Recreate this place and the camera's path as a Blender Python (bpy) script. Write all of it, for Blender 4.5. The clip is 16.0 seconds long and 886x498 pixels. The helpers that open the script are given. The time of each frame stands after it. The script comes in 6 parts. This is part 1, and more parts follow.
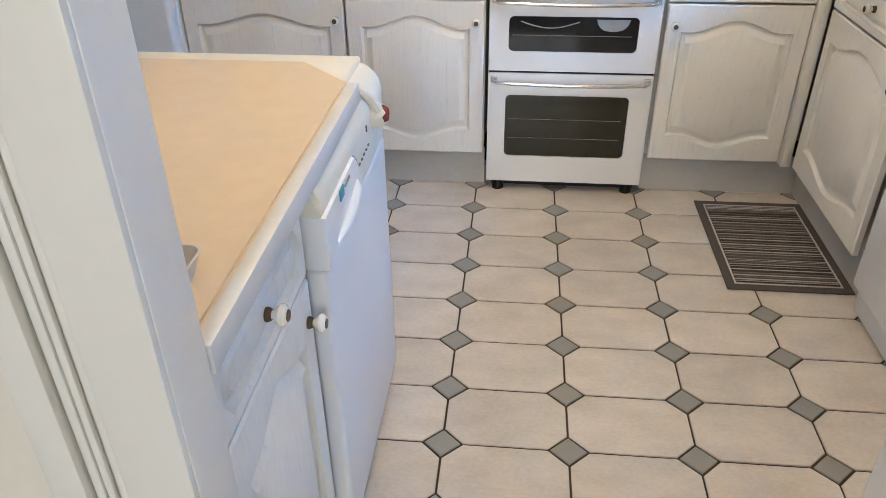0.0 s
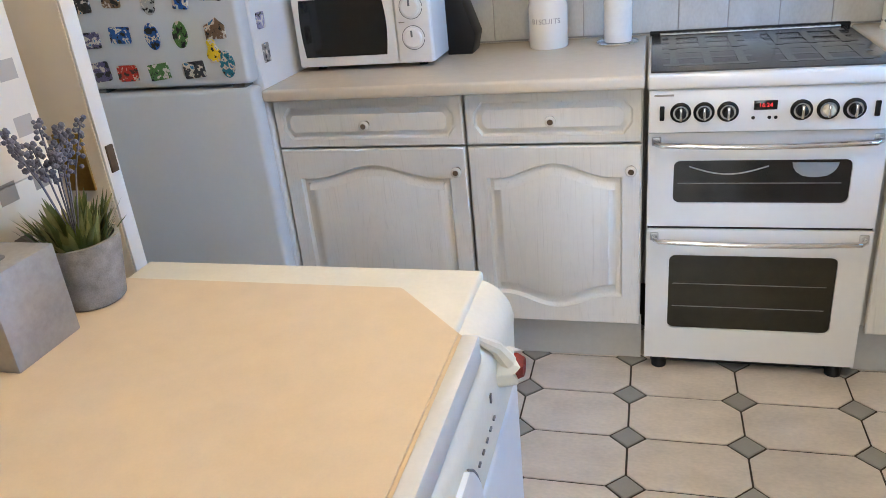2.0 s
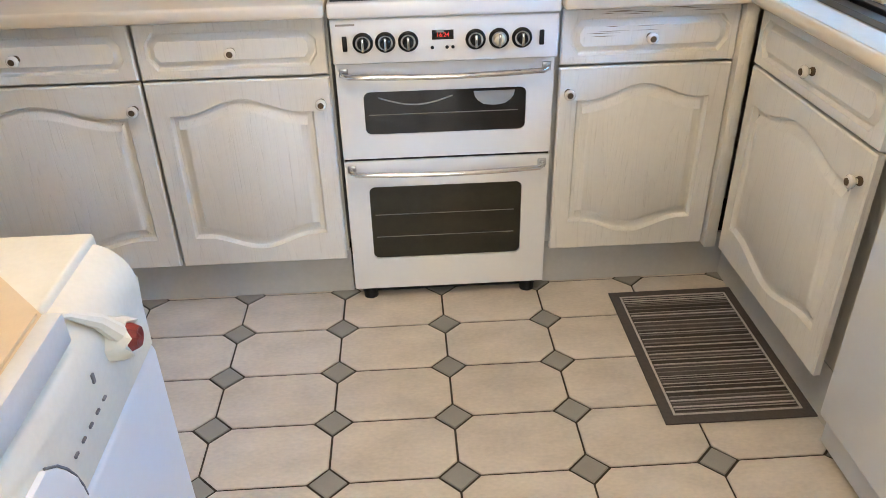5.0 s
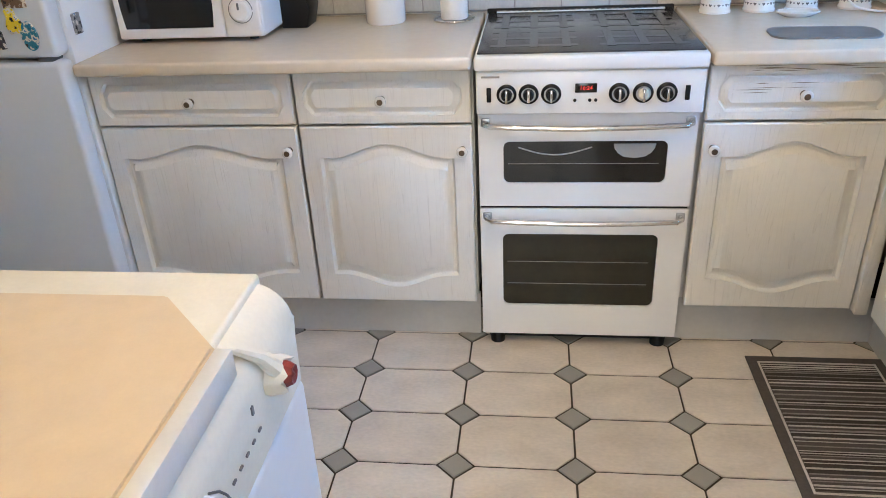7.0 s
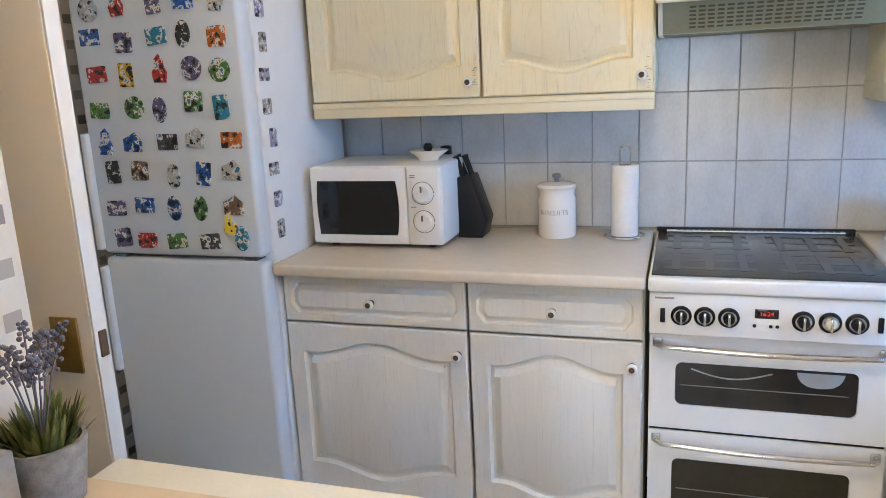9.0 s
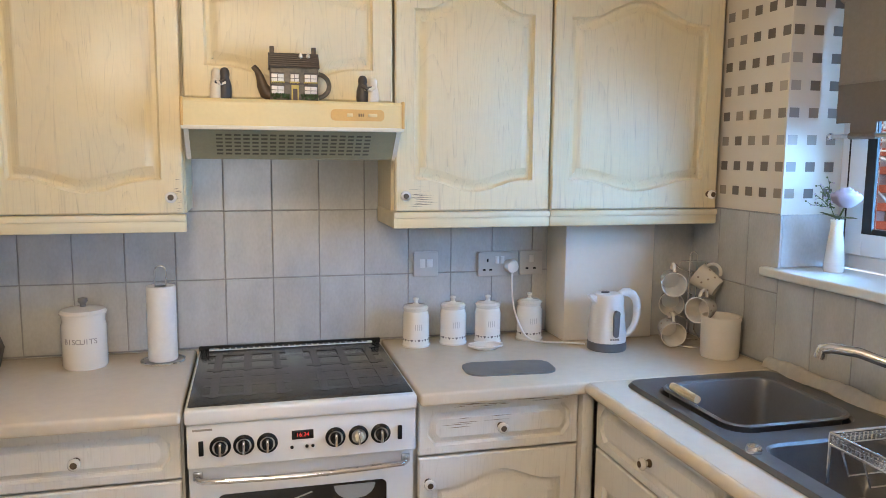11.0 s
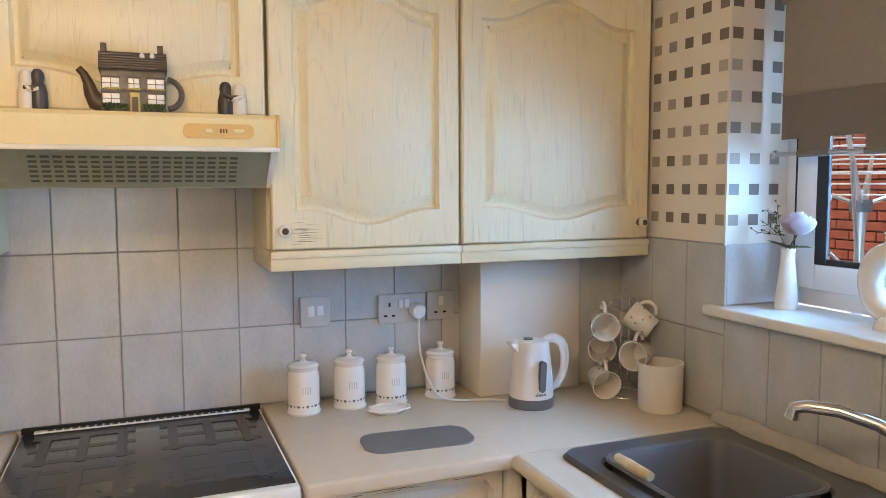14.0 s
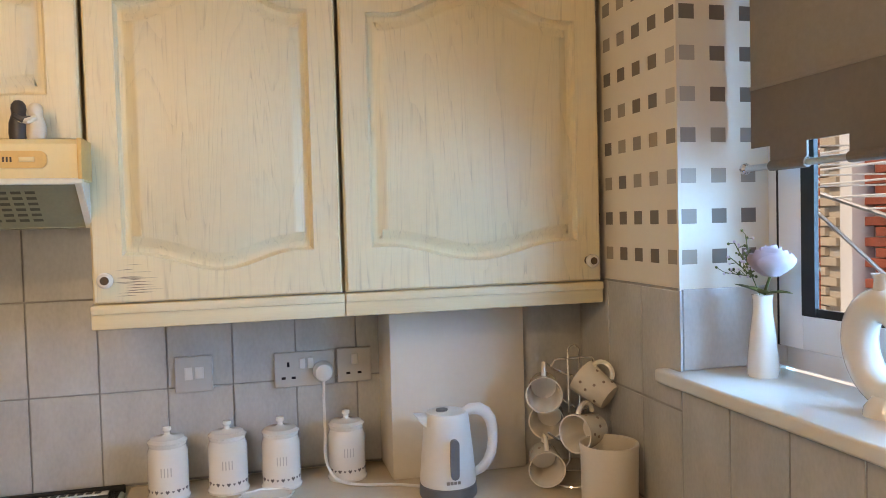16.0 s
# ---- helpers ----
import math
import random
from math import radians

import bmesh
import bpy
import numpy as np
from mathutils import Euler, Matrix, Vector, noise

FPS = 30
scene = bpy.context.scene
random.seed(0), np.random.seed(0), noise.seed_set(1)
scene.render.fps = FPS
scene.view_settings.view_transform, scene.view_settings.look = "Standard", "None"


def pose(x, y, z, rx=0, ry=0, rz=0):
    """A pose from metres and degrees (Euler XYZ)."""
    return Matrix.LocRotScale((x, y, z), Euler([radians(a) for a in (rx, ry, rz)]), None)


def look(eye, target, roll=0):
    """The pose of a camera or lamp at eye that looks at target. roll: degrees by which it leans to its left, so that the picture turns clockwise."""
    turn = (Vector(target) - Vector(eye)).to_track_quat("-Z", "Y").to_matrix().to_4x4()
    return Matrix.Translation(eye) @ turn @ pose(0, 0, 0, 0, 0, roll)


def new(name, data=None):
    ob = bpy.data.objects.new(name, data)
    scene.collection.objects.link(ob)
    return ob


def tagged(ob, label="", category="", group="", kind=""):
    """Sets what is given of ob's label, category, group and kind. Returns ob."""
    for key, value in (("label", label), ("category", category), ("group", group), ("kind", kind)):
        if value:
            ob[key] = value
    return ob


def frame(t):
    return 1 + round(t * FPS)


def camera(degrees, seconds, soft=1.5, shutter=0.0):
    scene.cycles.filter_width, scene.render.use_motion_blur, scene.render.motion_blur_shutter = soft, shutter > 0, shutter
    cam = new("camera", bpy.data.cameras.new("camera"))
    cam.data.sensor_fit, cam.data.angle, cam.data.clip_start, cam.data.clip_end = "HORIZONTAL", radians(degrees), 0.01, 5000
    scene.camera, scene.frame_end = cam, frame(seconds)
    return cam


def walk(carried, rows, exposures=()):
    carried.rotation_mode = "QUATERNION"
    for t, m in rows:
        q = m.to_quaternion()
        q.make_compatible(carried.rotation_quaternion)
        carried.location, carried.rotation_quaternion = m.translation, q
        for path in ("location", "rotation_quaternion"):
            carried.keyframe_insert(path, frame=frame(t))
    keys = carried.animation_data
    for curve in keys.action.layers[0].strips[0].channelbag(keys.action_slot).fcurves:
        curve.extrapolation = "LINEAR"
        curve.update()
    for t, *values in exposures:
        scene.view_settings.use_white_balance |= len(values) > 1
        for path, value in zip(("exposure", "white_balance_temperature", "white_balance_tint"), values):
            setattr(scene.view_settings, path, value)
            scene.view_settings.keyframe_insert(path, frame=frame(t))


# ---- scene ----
cam = camera(61.0, 16.0, soft=0.8)
PATH = [
    (0, (0.122, -3.173, 1.36), (-0.056, -1.487, 0.299), -0.7),
    (0.5, (0.121, -3.019, 1.368), (-0.209, -1.322, 0.362), -0.7),
    (1, (0.136, -2.876, 1.352), (-0.376, -1.219, 0.356), -2.4),
    (1.5, (0.084, -2.742, 1.338), (-0.53, -1.101, 0.374), -5.3),
    (1.9, (0.029, -2.615, 1.339), (-0.521, -0.889, 0.491), -6.3),
    (2, (0.02, -2.598, 1.346), (-0.504, -0.851, 0.526), -5.8),
    (2.5, (0.04, -2.554, 1.384), (-0.403, -0.729, 0.698), -4.5),
    (3, (0.068, -2.536, 1.39), (-0.153, -0.67, 0.705), -3.2),
    (3.2, (0.086, -2.529, 1.39), (0.016, -0.658, 0.687), -2.7),
    (5.3, (0.202, -2.515, 1.321), (0.279, -0.852, 0.214), -1.3),
    (5.5, (0.185, -2.529, 1.315), (0.116, -0.893, 0.167), -1.7),
    (6, (0.156, -2.548, 1.315), (-0.11, -0.932, 0.168), -2.9),
    (6.3, (0.166, -2.554, 1.332), (-0.125, -0.901, 0.245), -3.2),
    (6.5, (0.165, -2.549, 1.347), (-0.107, -0.865, 0.302), -3.5),
    (7, (0.17, -2.525, 1.371), (-0.069, -0.769, 0.444), -3.0),
    (7.5, (0.151, -2.526, 1.389), (-0.158, -0.734, 0.558), -2.8),
    (8, (0.123, -2.534, 1.399), (-0.324, -0.726, 0.672), -2.9),
    (8.2, (0.107, -2.536, 1.405), (-0.378, -0.718, 0.725), -2.8),
    (8.5, (0.125, -2.529, 1.444), (-0.46, -0.723, 0.816), -3.0),
    (9, (0.091, -2.544, 1.444), (-0.512, -0.691, 0.994), -2.7),
    (9.5, (0.131, -2.507, 1.475), (-0.204, -0.563, 1.14), -2.2),
    (10, (0.16, -2.493, 1.477), (0.358, -0.524, 1.185), -0.4),
    (10.2, (0.174, -2.489, 1.495), (0.515, -0.539, 1.208), 0.2),
    (12.3, (0.184, -2.485, 1.554), (0.735, -0.57, 1.383), 0.1),
    (12.5, (0.187, -2.463, 1.539), (0.739, -0.548, 1.373), -0.2),
    (13, (0.212, -2.357, 1.517), (0.783, -0.449, 1.331), -0.2),
    (13.5, (0.248, -2.225, 1.516), (0.91, -0.348, 1.319), 0.2),
    (14, (0.317, -2.11, 1.528), (1.053, -0.258, 1.359), -0.2),
    (14.5, (0.443, -2.053, 1.528), (1.105, -0.169, 1.432), 0.1),
    (15, (0.59, -1.993, 1.533), (1.178, -0.083, 1.437), 0.4),
    (15.5, (0.727, -1.92, 1.533), (1.32, -0.011, 1.464), -0.1),
    (16, (0.901, -1.882, 1.515), (1.395, 0.055, 1.445), -1.5),
]
walk(cam, [(t, look(eye, target, roll)) for t, eye, target, roll in PATH], exposures=[
    (0, 0.18, 6300, 11), (1, 0.14, 6200, 11), (2, 0.16, 6250, 10), (5.5, 0.27, 6800, 11), (7, 0.23, 6450, 11), (9, 0.14, 6350, 11), (10.2, -0.10, 6800, 13), (12.3, -0.20, 8000, 16), (14.5, -0.24, 8600, 18), (16, -0.38, 9500, 21)])

# ---- world, sun, lights ----
world = bpy.data.worlds.new("sky")
scene.world = world
world.use_nodes = True
wn = world.node_tree
sky = wn.nodes.new("ShaderNodeTexSky")
sky.sky_type = "NISHITA"
sky.sun_disc = False
sky.sun_elevation = radians(48)
sky.sun_rotation = radians(250)
wn.links.new(sky.outputs[0], wn.nodes["Background"].inputs[0])
wn.nodes["Background"].inputs[1].default_value = 0.12


def lamp(name, kind, m, energy, color, **kw):
    data = bpy.data.lights.new(name, kind)
    data.energy, data.color = energy, color
    if kind == "AREA":
        data.shape = "RECTANGLE"
        data.size, data.size_y = kw["size"], kw["size_y"]
    elif kind == "SUN":
        data.angle = kw["angle"]
    else:
        data.shadow_soft_size = kw["soft"]
    ob = new(name, data)
    ob.matrix_world = m
    return ob


lamp("sun", "SUN", look((-4, -2, 7), (3, -1, 0)), 3.8, (1, 0.95, 0.86), angle=radians(0.6))
lamp("window_daylight", "AREA", look((2.6, -2.05, 1.8), (1.0, -2.05, 1.66)), 450, (0.15, 0.46, 1.0), size=2.7, size_y=1.6)
# Unseen fill lamp added behind the doorway to brighten the cabinet fronts.
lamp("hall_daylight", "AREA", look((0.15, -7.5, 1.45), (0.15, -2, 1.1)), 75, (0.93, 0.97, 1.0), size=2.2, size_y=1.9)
lamp("bulb", "POINT", pose(0.08, -1.74, 2.17), 28, (1.0, 0.81, 0.57), soft=0.09)

# ---- materials ----
Q = {}


def mat(name, col, rough=0.5, metal=0.0, var=0.06, scale=14.0, bump=0.02, col2=None, stretch=(1, 1, 1), spec=0.5, detail=4.0, rand=0.0, coat=0.0):
    """Two scales of colour change and a fine relief on one base colour."""
    m = bpy.data.materials.new(name)
    m.use_nodes = True
    t = m.node_tree
    n, l = t.nodes, t.links
    b = n["Principled BSDF"]
    b.inputs["Roughness"].default_value = rough
    b.inputs["Metallic"].default_value = metal
    b.inputs["Specular IOR Level"].default_value = spec
    b.inputs["Coat Weight"].default_value = coat
    geo = n.new("ShaderNodeNewGeometry")
    mp = n.new("ShaderNodeMapping")
    mp.inputs["Scale"].default_value = stretch
    l.new(geo.outputs["Position"], mp.inputs["Vector"])
    big = n.new("ShaderNodeTexNoise")
    big.inputs["Scale"].default_value = scale
    big.inputs["Detail"].default_value = detail
    fine = n.new("ShaderNodeTexNoise")
    fine.inputs["Scale"].default_value = scale * 12
    fine.inputs["Detail"].default_value = 3
    for k in (big, fine):
        l.new(mp.outputs[0], k.inputs["Vector"])
    mix = n.new("ShaderNodeMix")
    mix.data_type = "RGBA"
    c2 = col2 or tuple(max(0, c * (1 - 2.4 * var)) for c in col)
    mix.inputs["A"].default_value = (*col, 1)
    mix.inputs["B"].default_value = (*c2, 1)
    add = n.new("ShaderNodeMath")
    add.operation = "MULTIPLY_ADD"
    add.inputs[1].default_value = 0.35
    l.new(fine.outputs["Fac"], add.inputs[0])
    sc = n.new("ShaderNodeMath")
    sc.operation = "MULTIPLY"
    sc.inputs[1].default_value = 0.65
    l.new(big.outputs["Fac"], sc.inputs[0])
    l.new(sc.outputs[0], add.inputs[2])
    ramp = n.new("ShaderNodeMapRange")
    ramp.inputs["From Min"].default_value = 0.3
    ramp.inputs["From Max"].default_value = 0.7
    l.new(add.outputs[0], ramp.inputs["Value"])
    l.new(ramp.outputs[0], mix.inputs["Factor"])
    out = mix.outputs["Result"]
    if rand:
        info = n.new("ShaderNodeObjectInfo")
        hsv = n.new("ShaderNodeHueSaturation")
        mr = n.new("ShaderNodeMapRange")
        mr.inputs["To Min"].default_value = 1 - rand
        mr.inputs["To Max"].default_value = 1 + rand
        l.new(info.outputs["Random"], mr.inputs["Value"])
        l.new(mr.outputs[0], hsv.inputs["Value"])
        l.new(out, hsv.inputs["Color"])
        out = hsv.outputs[0]
    l.new(out, b.inputs["Base Color"])
    if bump:
        bp = n.new("ShaderNodeBump")
        bp.inputs["Strength"].default_value = bump * 5
        bp.inputs["Distance"].default_value = 0.002
        l.new(add.outputs[0], bp.inputs["Height"])
        l.new(bp.outputs[0], b.inputs["Normal"])
    Q[name] = m
    return m


def limed(name, col, dark, amount, dirt=0.0):
    """Painted oak: long upright grain with darker pores and wavy cathedral figure."""
    m = mat(name, col, rough=0.42, var=0.03, scale=5, bump=0.0)
    t = m.node_tree
    n, l = t.nodes, t.links
    b = n["Principled BSDF"]
    base = b.inputs["Base Color"].links[0].from_socket
    geo = n.new("ShaderNodeNewGeometry")
    mp = n.new("ShaderNodeMapping")
    mp.inputs["Scale"].default_value = (9.5, 9.5, 0.80)
    l.new(geo.outputs["Position"], mp.inputs["Vector"])
    wave = n.new("ShaderNodeTexNoise")
    wave.inputs["Scale"].default_value = 1.0
    wave.inputs["Detail"].default_value = 2.0
    wave.inputs["Distortion"].default_value = 0.6
    l.new(mp.outputs[0], wave.inputs["Vector"])
    k = n.new("ShaderNodeMath")
    k.operation = "MULTIPLY"
    k.inputs[1].default_value = 17.0
    l.new(wave.outputs["Fac"], k.inputs[0])
    fr = n.new("ShaderNodeMath")
    fr.operation = "FRACT"
    l.new(k.outputs[0], fr.inputs[0])
    line = n.new("ShaderNodeMapRange")
    line.inputs["From Min"].default_value = 0.72
    line.inputs["From Max"].default_value = 1.0
    l.new(fr.outputs[0], line.inputs["Value"])
    mp2 = n.new("ShaderNodeMapping")
    mp2.inputs["Scale"].default_value = (260, 260, 9)
    l.new(geo.outputs["Position"], mp2.inputs["Vector"])
    pores = n.new("ShaderNodeTexNoise")
    pores.inputs["Scale"].default_value = 1.0
    pores.inputs["Detail"].default_value = 2
    l.new(mp2.outputs[0], pores.inputs["Vector"])
    pr = n.new("ShaderNodeMapRange")
    pr.inputs["From Min"].default_value = 0.52
    pr.inputs["From Max"].default_value = 0.72
    l.new(pores.outputs["Fac"], pr.inputs["Value"])
    mx = n.new("ShaderNodeMath")
    mx.operation = "MULTIPLY"
    l.new(line.outputs[0], mx.inputs[0])
    mul = n.new("ShaderNodeMapRange")
    mul.inputs["To Min"].default_value = 0.3
    mul.inputs["To Max"].default_value = 1.0
    l.new(pr.outputs[0], mul.inputs["Value"])
    l.new(mul.outputs[0], mx.inputs[1])
    ad = n.new("ShaderNodeMath")
    ad.operation = "MULTIPLY_ADD"
    ad.inputs[1].default_value = 0.26
    l.new(pr.outputs[0], ad.inputs[0])
    l.new(mx.outputs[0], ad.inputs[2])
    am = n.new("ShaderNodeMath")
    am.operation = "MULTIPLY"
    am.use_clamp = True
    am.inputs[1].default_value = amount
    l.new(ad.outputs[0], am.inputs[0])
    mix = n.new("ShaderNodeMix")
    mix.data_type = "RGBA"
    mix.inputs["B"].default_value = (*dark, 1)
    l.new(base, mix.inputs["A"])
    l.new(am.outputs[0], mix.inputs["Factor"])
    l.new(mix.outputs["Result"], b.inputs["Base Color"])
    bp = n.new("ShaderNodeBump")
    bp.invert = True
    bp.inputs["Strength"].default_value = 0.35
    bp.inputs["Distance"].default_value = 0.0012
    l.new(ad.outputs[0], bp.inputs["Height"])
    l.new(bp.outputs[0], b.inputs["Normal"])
    return m


def papered(name):
    """Cream wallpaper printed with rows of small grey and taupe squares, every tone by chance."""
    m = mat(name, (0.80, 0.74, 0.64), rough=0.7, var=0.02, scale=9, bump=0.01)
    t = m.node_tree
    n, l = t.nodes, t.links
    b = n["Principled BSDF"]
    base = b.inputs["Base Color"].links[0].from_socket
    geo = n.new("ShaderNodeNewGeometry")
    sep = n.new("ShaderNodeSeparateXYZ")
    l.new(geo.outputs["Position"], sep.inputs[0])

    def op(kind, a, c=None):
        k = n.new("ShaderNodeMath")
        k.operation = kind
        for i, v in enumerate((a, c)):
            if v is None:
                continue
            if isinstance(v, (int, float)):
                k.inputs[i].default_value = v
            else:
                l.new(v, k.inputs[i])
        return k.outputs[0]

    u = op("DIVIDE", op("ADD", op("ADD", sep.outputs[0], sep.outputs[1]), 10.005), 0.0662)
    v = op("DIVIDE", op("ADD", sep.outputs[2], -0.0052), 0.0787)
    inu = op("LESS_THAN", op("FRACT", u), 0.50)
    inv = op("LESS_THAN", op("FRACT", v), 0.36)
    inside = op("MULTIPLY", inu, inv)
    cell = n.new("ShaderNodeCombineXYZ")
    l.new(op("FLOOR", u), cell.inputs[0])
    l.new(op("FLOOR", v), cell.inputs[1])
    wn_ = n.new("ShaderNodeTexWhiteNoise")
    l.new(cell.outputs[0], wn_.inputs["Vector"])
    ramp = n.new("ShaderNodeValToRGB")
    ramp.color_ramp.interpolation = "CONSTANT"
    e = ramp.color_ramp.elements
    e[0].position, e[0].color = 0.0, (0.19, 0.165, 0.14, 1)
    e[1].position, e[1].color = 0.3, (0.30, 0.27, 0.24, 1)
    for pos, c in ((0.55, (0.45, 0.41, 0.36, 1)), (0.8, (0.36, 0.31, 0.25, 1))):
        k = e.new(pos)
        k.color = c
    l.new(wn_.outputs["Value"], ramp.inputs["Fac"])
    mix = n.new("ShaderNodeMix")
    mix.data_type = "RGBA"
    l.new(base, mix.inputs["A"])
    l.new(ramp.outputs[0], mix.inputs["B"])
    l.new(inside, mix.inputs["Factor"])
    l.new(mix.outputs["Result"], b.inputs["Base Color"])
    return m


# Same limed paint twice: daylight white below, lamplight yellow above, put into colour.
limed("paint_daylit", (0.82, 0.80, 0.75), (0.45, 0.42, 0.37), 0.24)
limed("paint_lamplit", (0.84, 0.73, 0.49), (0.42, 0.35, 0.22), 0.38)
papered("wallpaper")
mat("wall_tile", (0.58, 0.58, 0.565), 0.24, var=0.10, scale=8, bump=0.02, stretch=(1.5, 1.5, 0.8), detail=6.0, rand=0.035)
mat("grout_wall", (0.42, 0.415, 0.40), 0.85, var=0.15, scale=9)
mat("floor_tile", (0.80, 0.715, 0.63), 0.30, var=0.12, scale=6, bump=0.03, stretch=(1, 1.8, 1), detail=7.0, rand=0.05)
mat("diamond_tile", (0.33, 0.315, 0.29), 0.38, var=0.05, scale=14, bump=0.02, rand=0.05)
mat("grout_floor", (0.055, 0.042, 0.03), 0.9)
mat("worktop_laminate", (0.73, 0.635, 0.51), 0.27, var=0.03, scale=40, bump=0.006)
mat("worktop_peninsula", (0.71, 0.565, 0.39), 0.33, var=0.035, scale=30, bump=0.006)
mat("worktop_edge", (0.70, 0.69, 0.66), 0.4, var=0.05)
mat("plinth", (0.60, 0.59, 0.57), 0.55, var=0.06, scale=6)
mat("white_enamel", (0.83, 0.83, 0.82), 0.22, var=0.02, scale=5, bump=0.0)
mat("white_machine", (0.78, 0.80, 0.83), 0.30, var=0.02, scale=5, bump=0.0)
mat("aged_plastic", (0.81, 0.765, 0.65), 0.42, var=0.05, scale=11, bump=0.004)
mat("hood_plastic", (0.82, 0.67, 0.36), 0.40, var=0.04, scale=8, bump=0.003)
mat("hood_orange", (0.78, 0.48, 0.17), 0.4)
mat("hood_mesh", (0.10, 0.09, 0.05), 0.55, var=0.1, scale=20)
mat("hood_under", (0.30, 0.28, 0.18), 0.5, var=0.08, scale=12)
mat("fridge_paint", (0.70, 0.73, 0.75), 0.34, var=0.02, scale=6, bump=0.0)
mat("fridge_side", (0.80, 0.80, 0.78), 0.4, var=0.02)
mat("black_glass", (0.012, 0.012, 0.013), 0.08, var=0.1, bump=0.0)
mat("oven_glass", (0.03, 0.028, 0.018), 0.10, var=0.15, scale=5, bump=0.0)
mat("hob_glass", (0.050, 0.051, 0.053), 0.14, var=0.1, scale=6, bump=0.0, spec=0.7)
mat("hob_grid", (0.024, 0.024, 0.025), 0.16, var=0.1)
mat("hob_wire", (0.20, 0.195, 0.18), 0.4, var=0.1)
mat("chrome", (0.78, 0.78, 0.78), 0.12, metal=1.0, var=0.02, bump=0.0)
mat("steel", (0.55, 0.55, 0.55), 0.30, metal=1.0, var=0.05, scale=20)
mat("black_plastic", (0.008, 0.008, 0.009), 0.45, var=0.1, spec=0.3)
mat("dark_rubber", (0.03, 0.03, 0.03), 0.7)
mat("grey_plastic", (0.16, 0.16, 0.17), 0.45)
mat("sink_grey", (0.10, 0.104, 0.112), 0.30, var=0.12, scale=18, bump=0.01, spec=0.7)
mat("bowl_grey", (0.13, 0.135, 0.15), 0.32, var=0.08, scale=9, spec=0.7)
mat("slate", (0.20, 0.195, 0.19), 0.45, var=0.08, scale=25)
mat("ceramic", (0.84, 0.80, 0.73), 0.16, var=0.02, scale=12, bump=0.0, coat=0.3)
mat("cream_ceramic", (0.82, 0.76, 0.67), 0.3, var=0.03, scale=12, bump=0.003)
mat("heart_grey", (0.18, 0.16, 0.15), 0.4)
mat("lettering", (0.33, 0.30, 0.27), 0.5)
mat("faint_print", (0.58, 0.54, 0.49), 0.4)
mat("paper", (0.86, 0.84, 0.80), 0.85, var=0.03, scale=60, bump=0.02)
mat("white_plastic", (0.82, 0.80, 0.77), 0.35, var=0.02)
mat("switch_plate", (0.56, 0.54, 0.51), 0.38, var=0.03)
mat("plaster", (0.80, 0.75, 0.66), 0.75, var=0.03, scale=5, bump=0.02)
mat("ceiling_paint", (0.82, 0.80, 0.75), 0.9, var=0.02, scale=4, bump=0.03)
mat("gloss_white", (0.82, 0.80, 0.75), 0.28, var=0.02, scale=4, bump=0.004)
mat("door_cream", (0.76, 0.66, 0.52), 0.4, var=0.02, scale=4, bump=0.004)
mat("upvc", (0.82, 0.83, 0.85), 0.25, var=0.01)
mat("gasket", (0.012, 0.012, 0.012), 0.6)
mat("brass", (0.42, 0.27, 0.08), 0.35, metal=0.9, var=0.15, scale=20)
mat("blind_fabric", (0.30, 0.27, 0.24), 0.85, var=0.05, scale=90, bump=0.03)
mat("blind_hem", (0.20, 0.175, 0.155), 0.85, var=0.05, scale=90, bump=0.03)
mat("mat_border", (0.10, 0.085, 0.08), 0.95, var=0.12, scale=120, bump=0.05)
mat("mat_mid", (0.30, 0.26, 0.25), 0.97, var=0.15, scale=150, bump=0.08)
mat("mat_dark", (0.065, 0.052, 0.048), 0.97, var=0.2, scale=150, bump=0.08)
mat("mat_light", (0.62, 0.56, 0.53), 0.97, var=0.15, scale=150, bump=0.08)
mat("pot_stone", (0.36, 0.35, 0.34), 0.85, var=0.22, scale=45, bump=0.08, col2=(0.16, 0.155, 0.15))
mat("leaf", (0.13, 0.17, 0.035), 0.55, var=0.25, scale=30)
mat("leaf_light", (0.27, 0.27, 0.08), 0.55, var=0.2, scale=30)
mat("lavender", (0.24, 0.24, 0.31), 0.8, var=0.3, scale=70, bump=0.05)
mat("tissue_silver", (0.42, 0.40, 0.38), 0.38, metal=0.35, var=0.14, scale=10)
mat("tissue_star", (0.72, 0.70, 0.66), 0.35, metal=0.3)
mat("petal", (0.74, 0.61, 0.65), 0.6, var=0.06, scale=40)
mat("stone_brown", (0.11, 0.075, 0.05), 0.4, var=0.2, scale=45, bump=0.05)
mat("stone_grey", (0.20, 0.17, 0.125), 0.4, var=0.3, scale=60, bump=0.06)
mat("roof_slate", (0.085, 0.065, 0.055), 0.45, var=0.2, scale=50, bump=0.06)
mat("figure_dark", (0.055, 0.05, 0.05), 0.4, var=0.1)
mat("figure_light", (0.82, 0.74, 0.60), 0.4, var=0.04)
mat("foliage_paint", (0.05, 0.10, 0.02), 0.5, var=0.3, scale=90, bump=0.05)
mat("yellow_glaze", (0.60, 0.46, 0.12), 0.4)
mat("red_broken", (0.30, 0.03, 0.02), 0.5, var=0.3, scale=60)
mat("logo_teal", (0.03, 0.28, 0.33), 0.4)
mat("pattern_dot", (0.34, 0.27, 0.23), 0.4)
mat("tray_white", (0.60, 0.57, 0.54), 0.3, var=0.03)
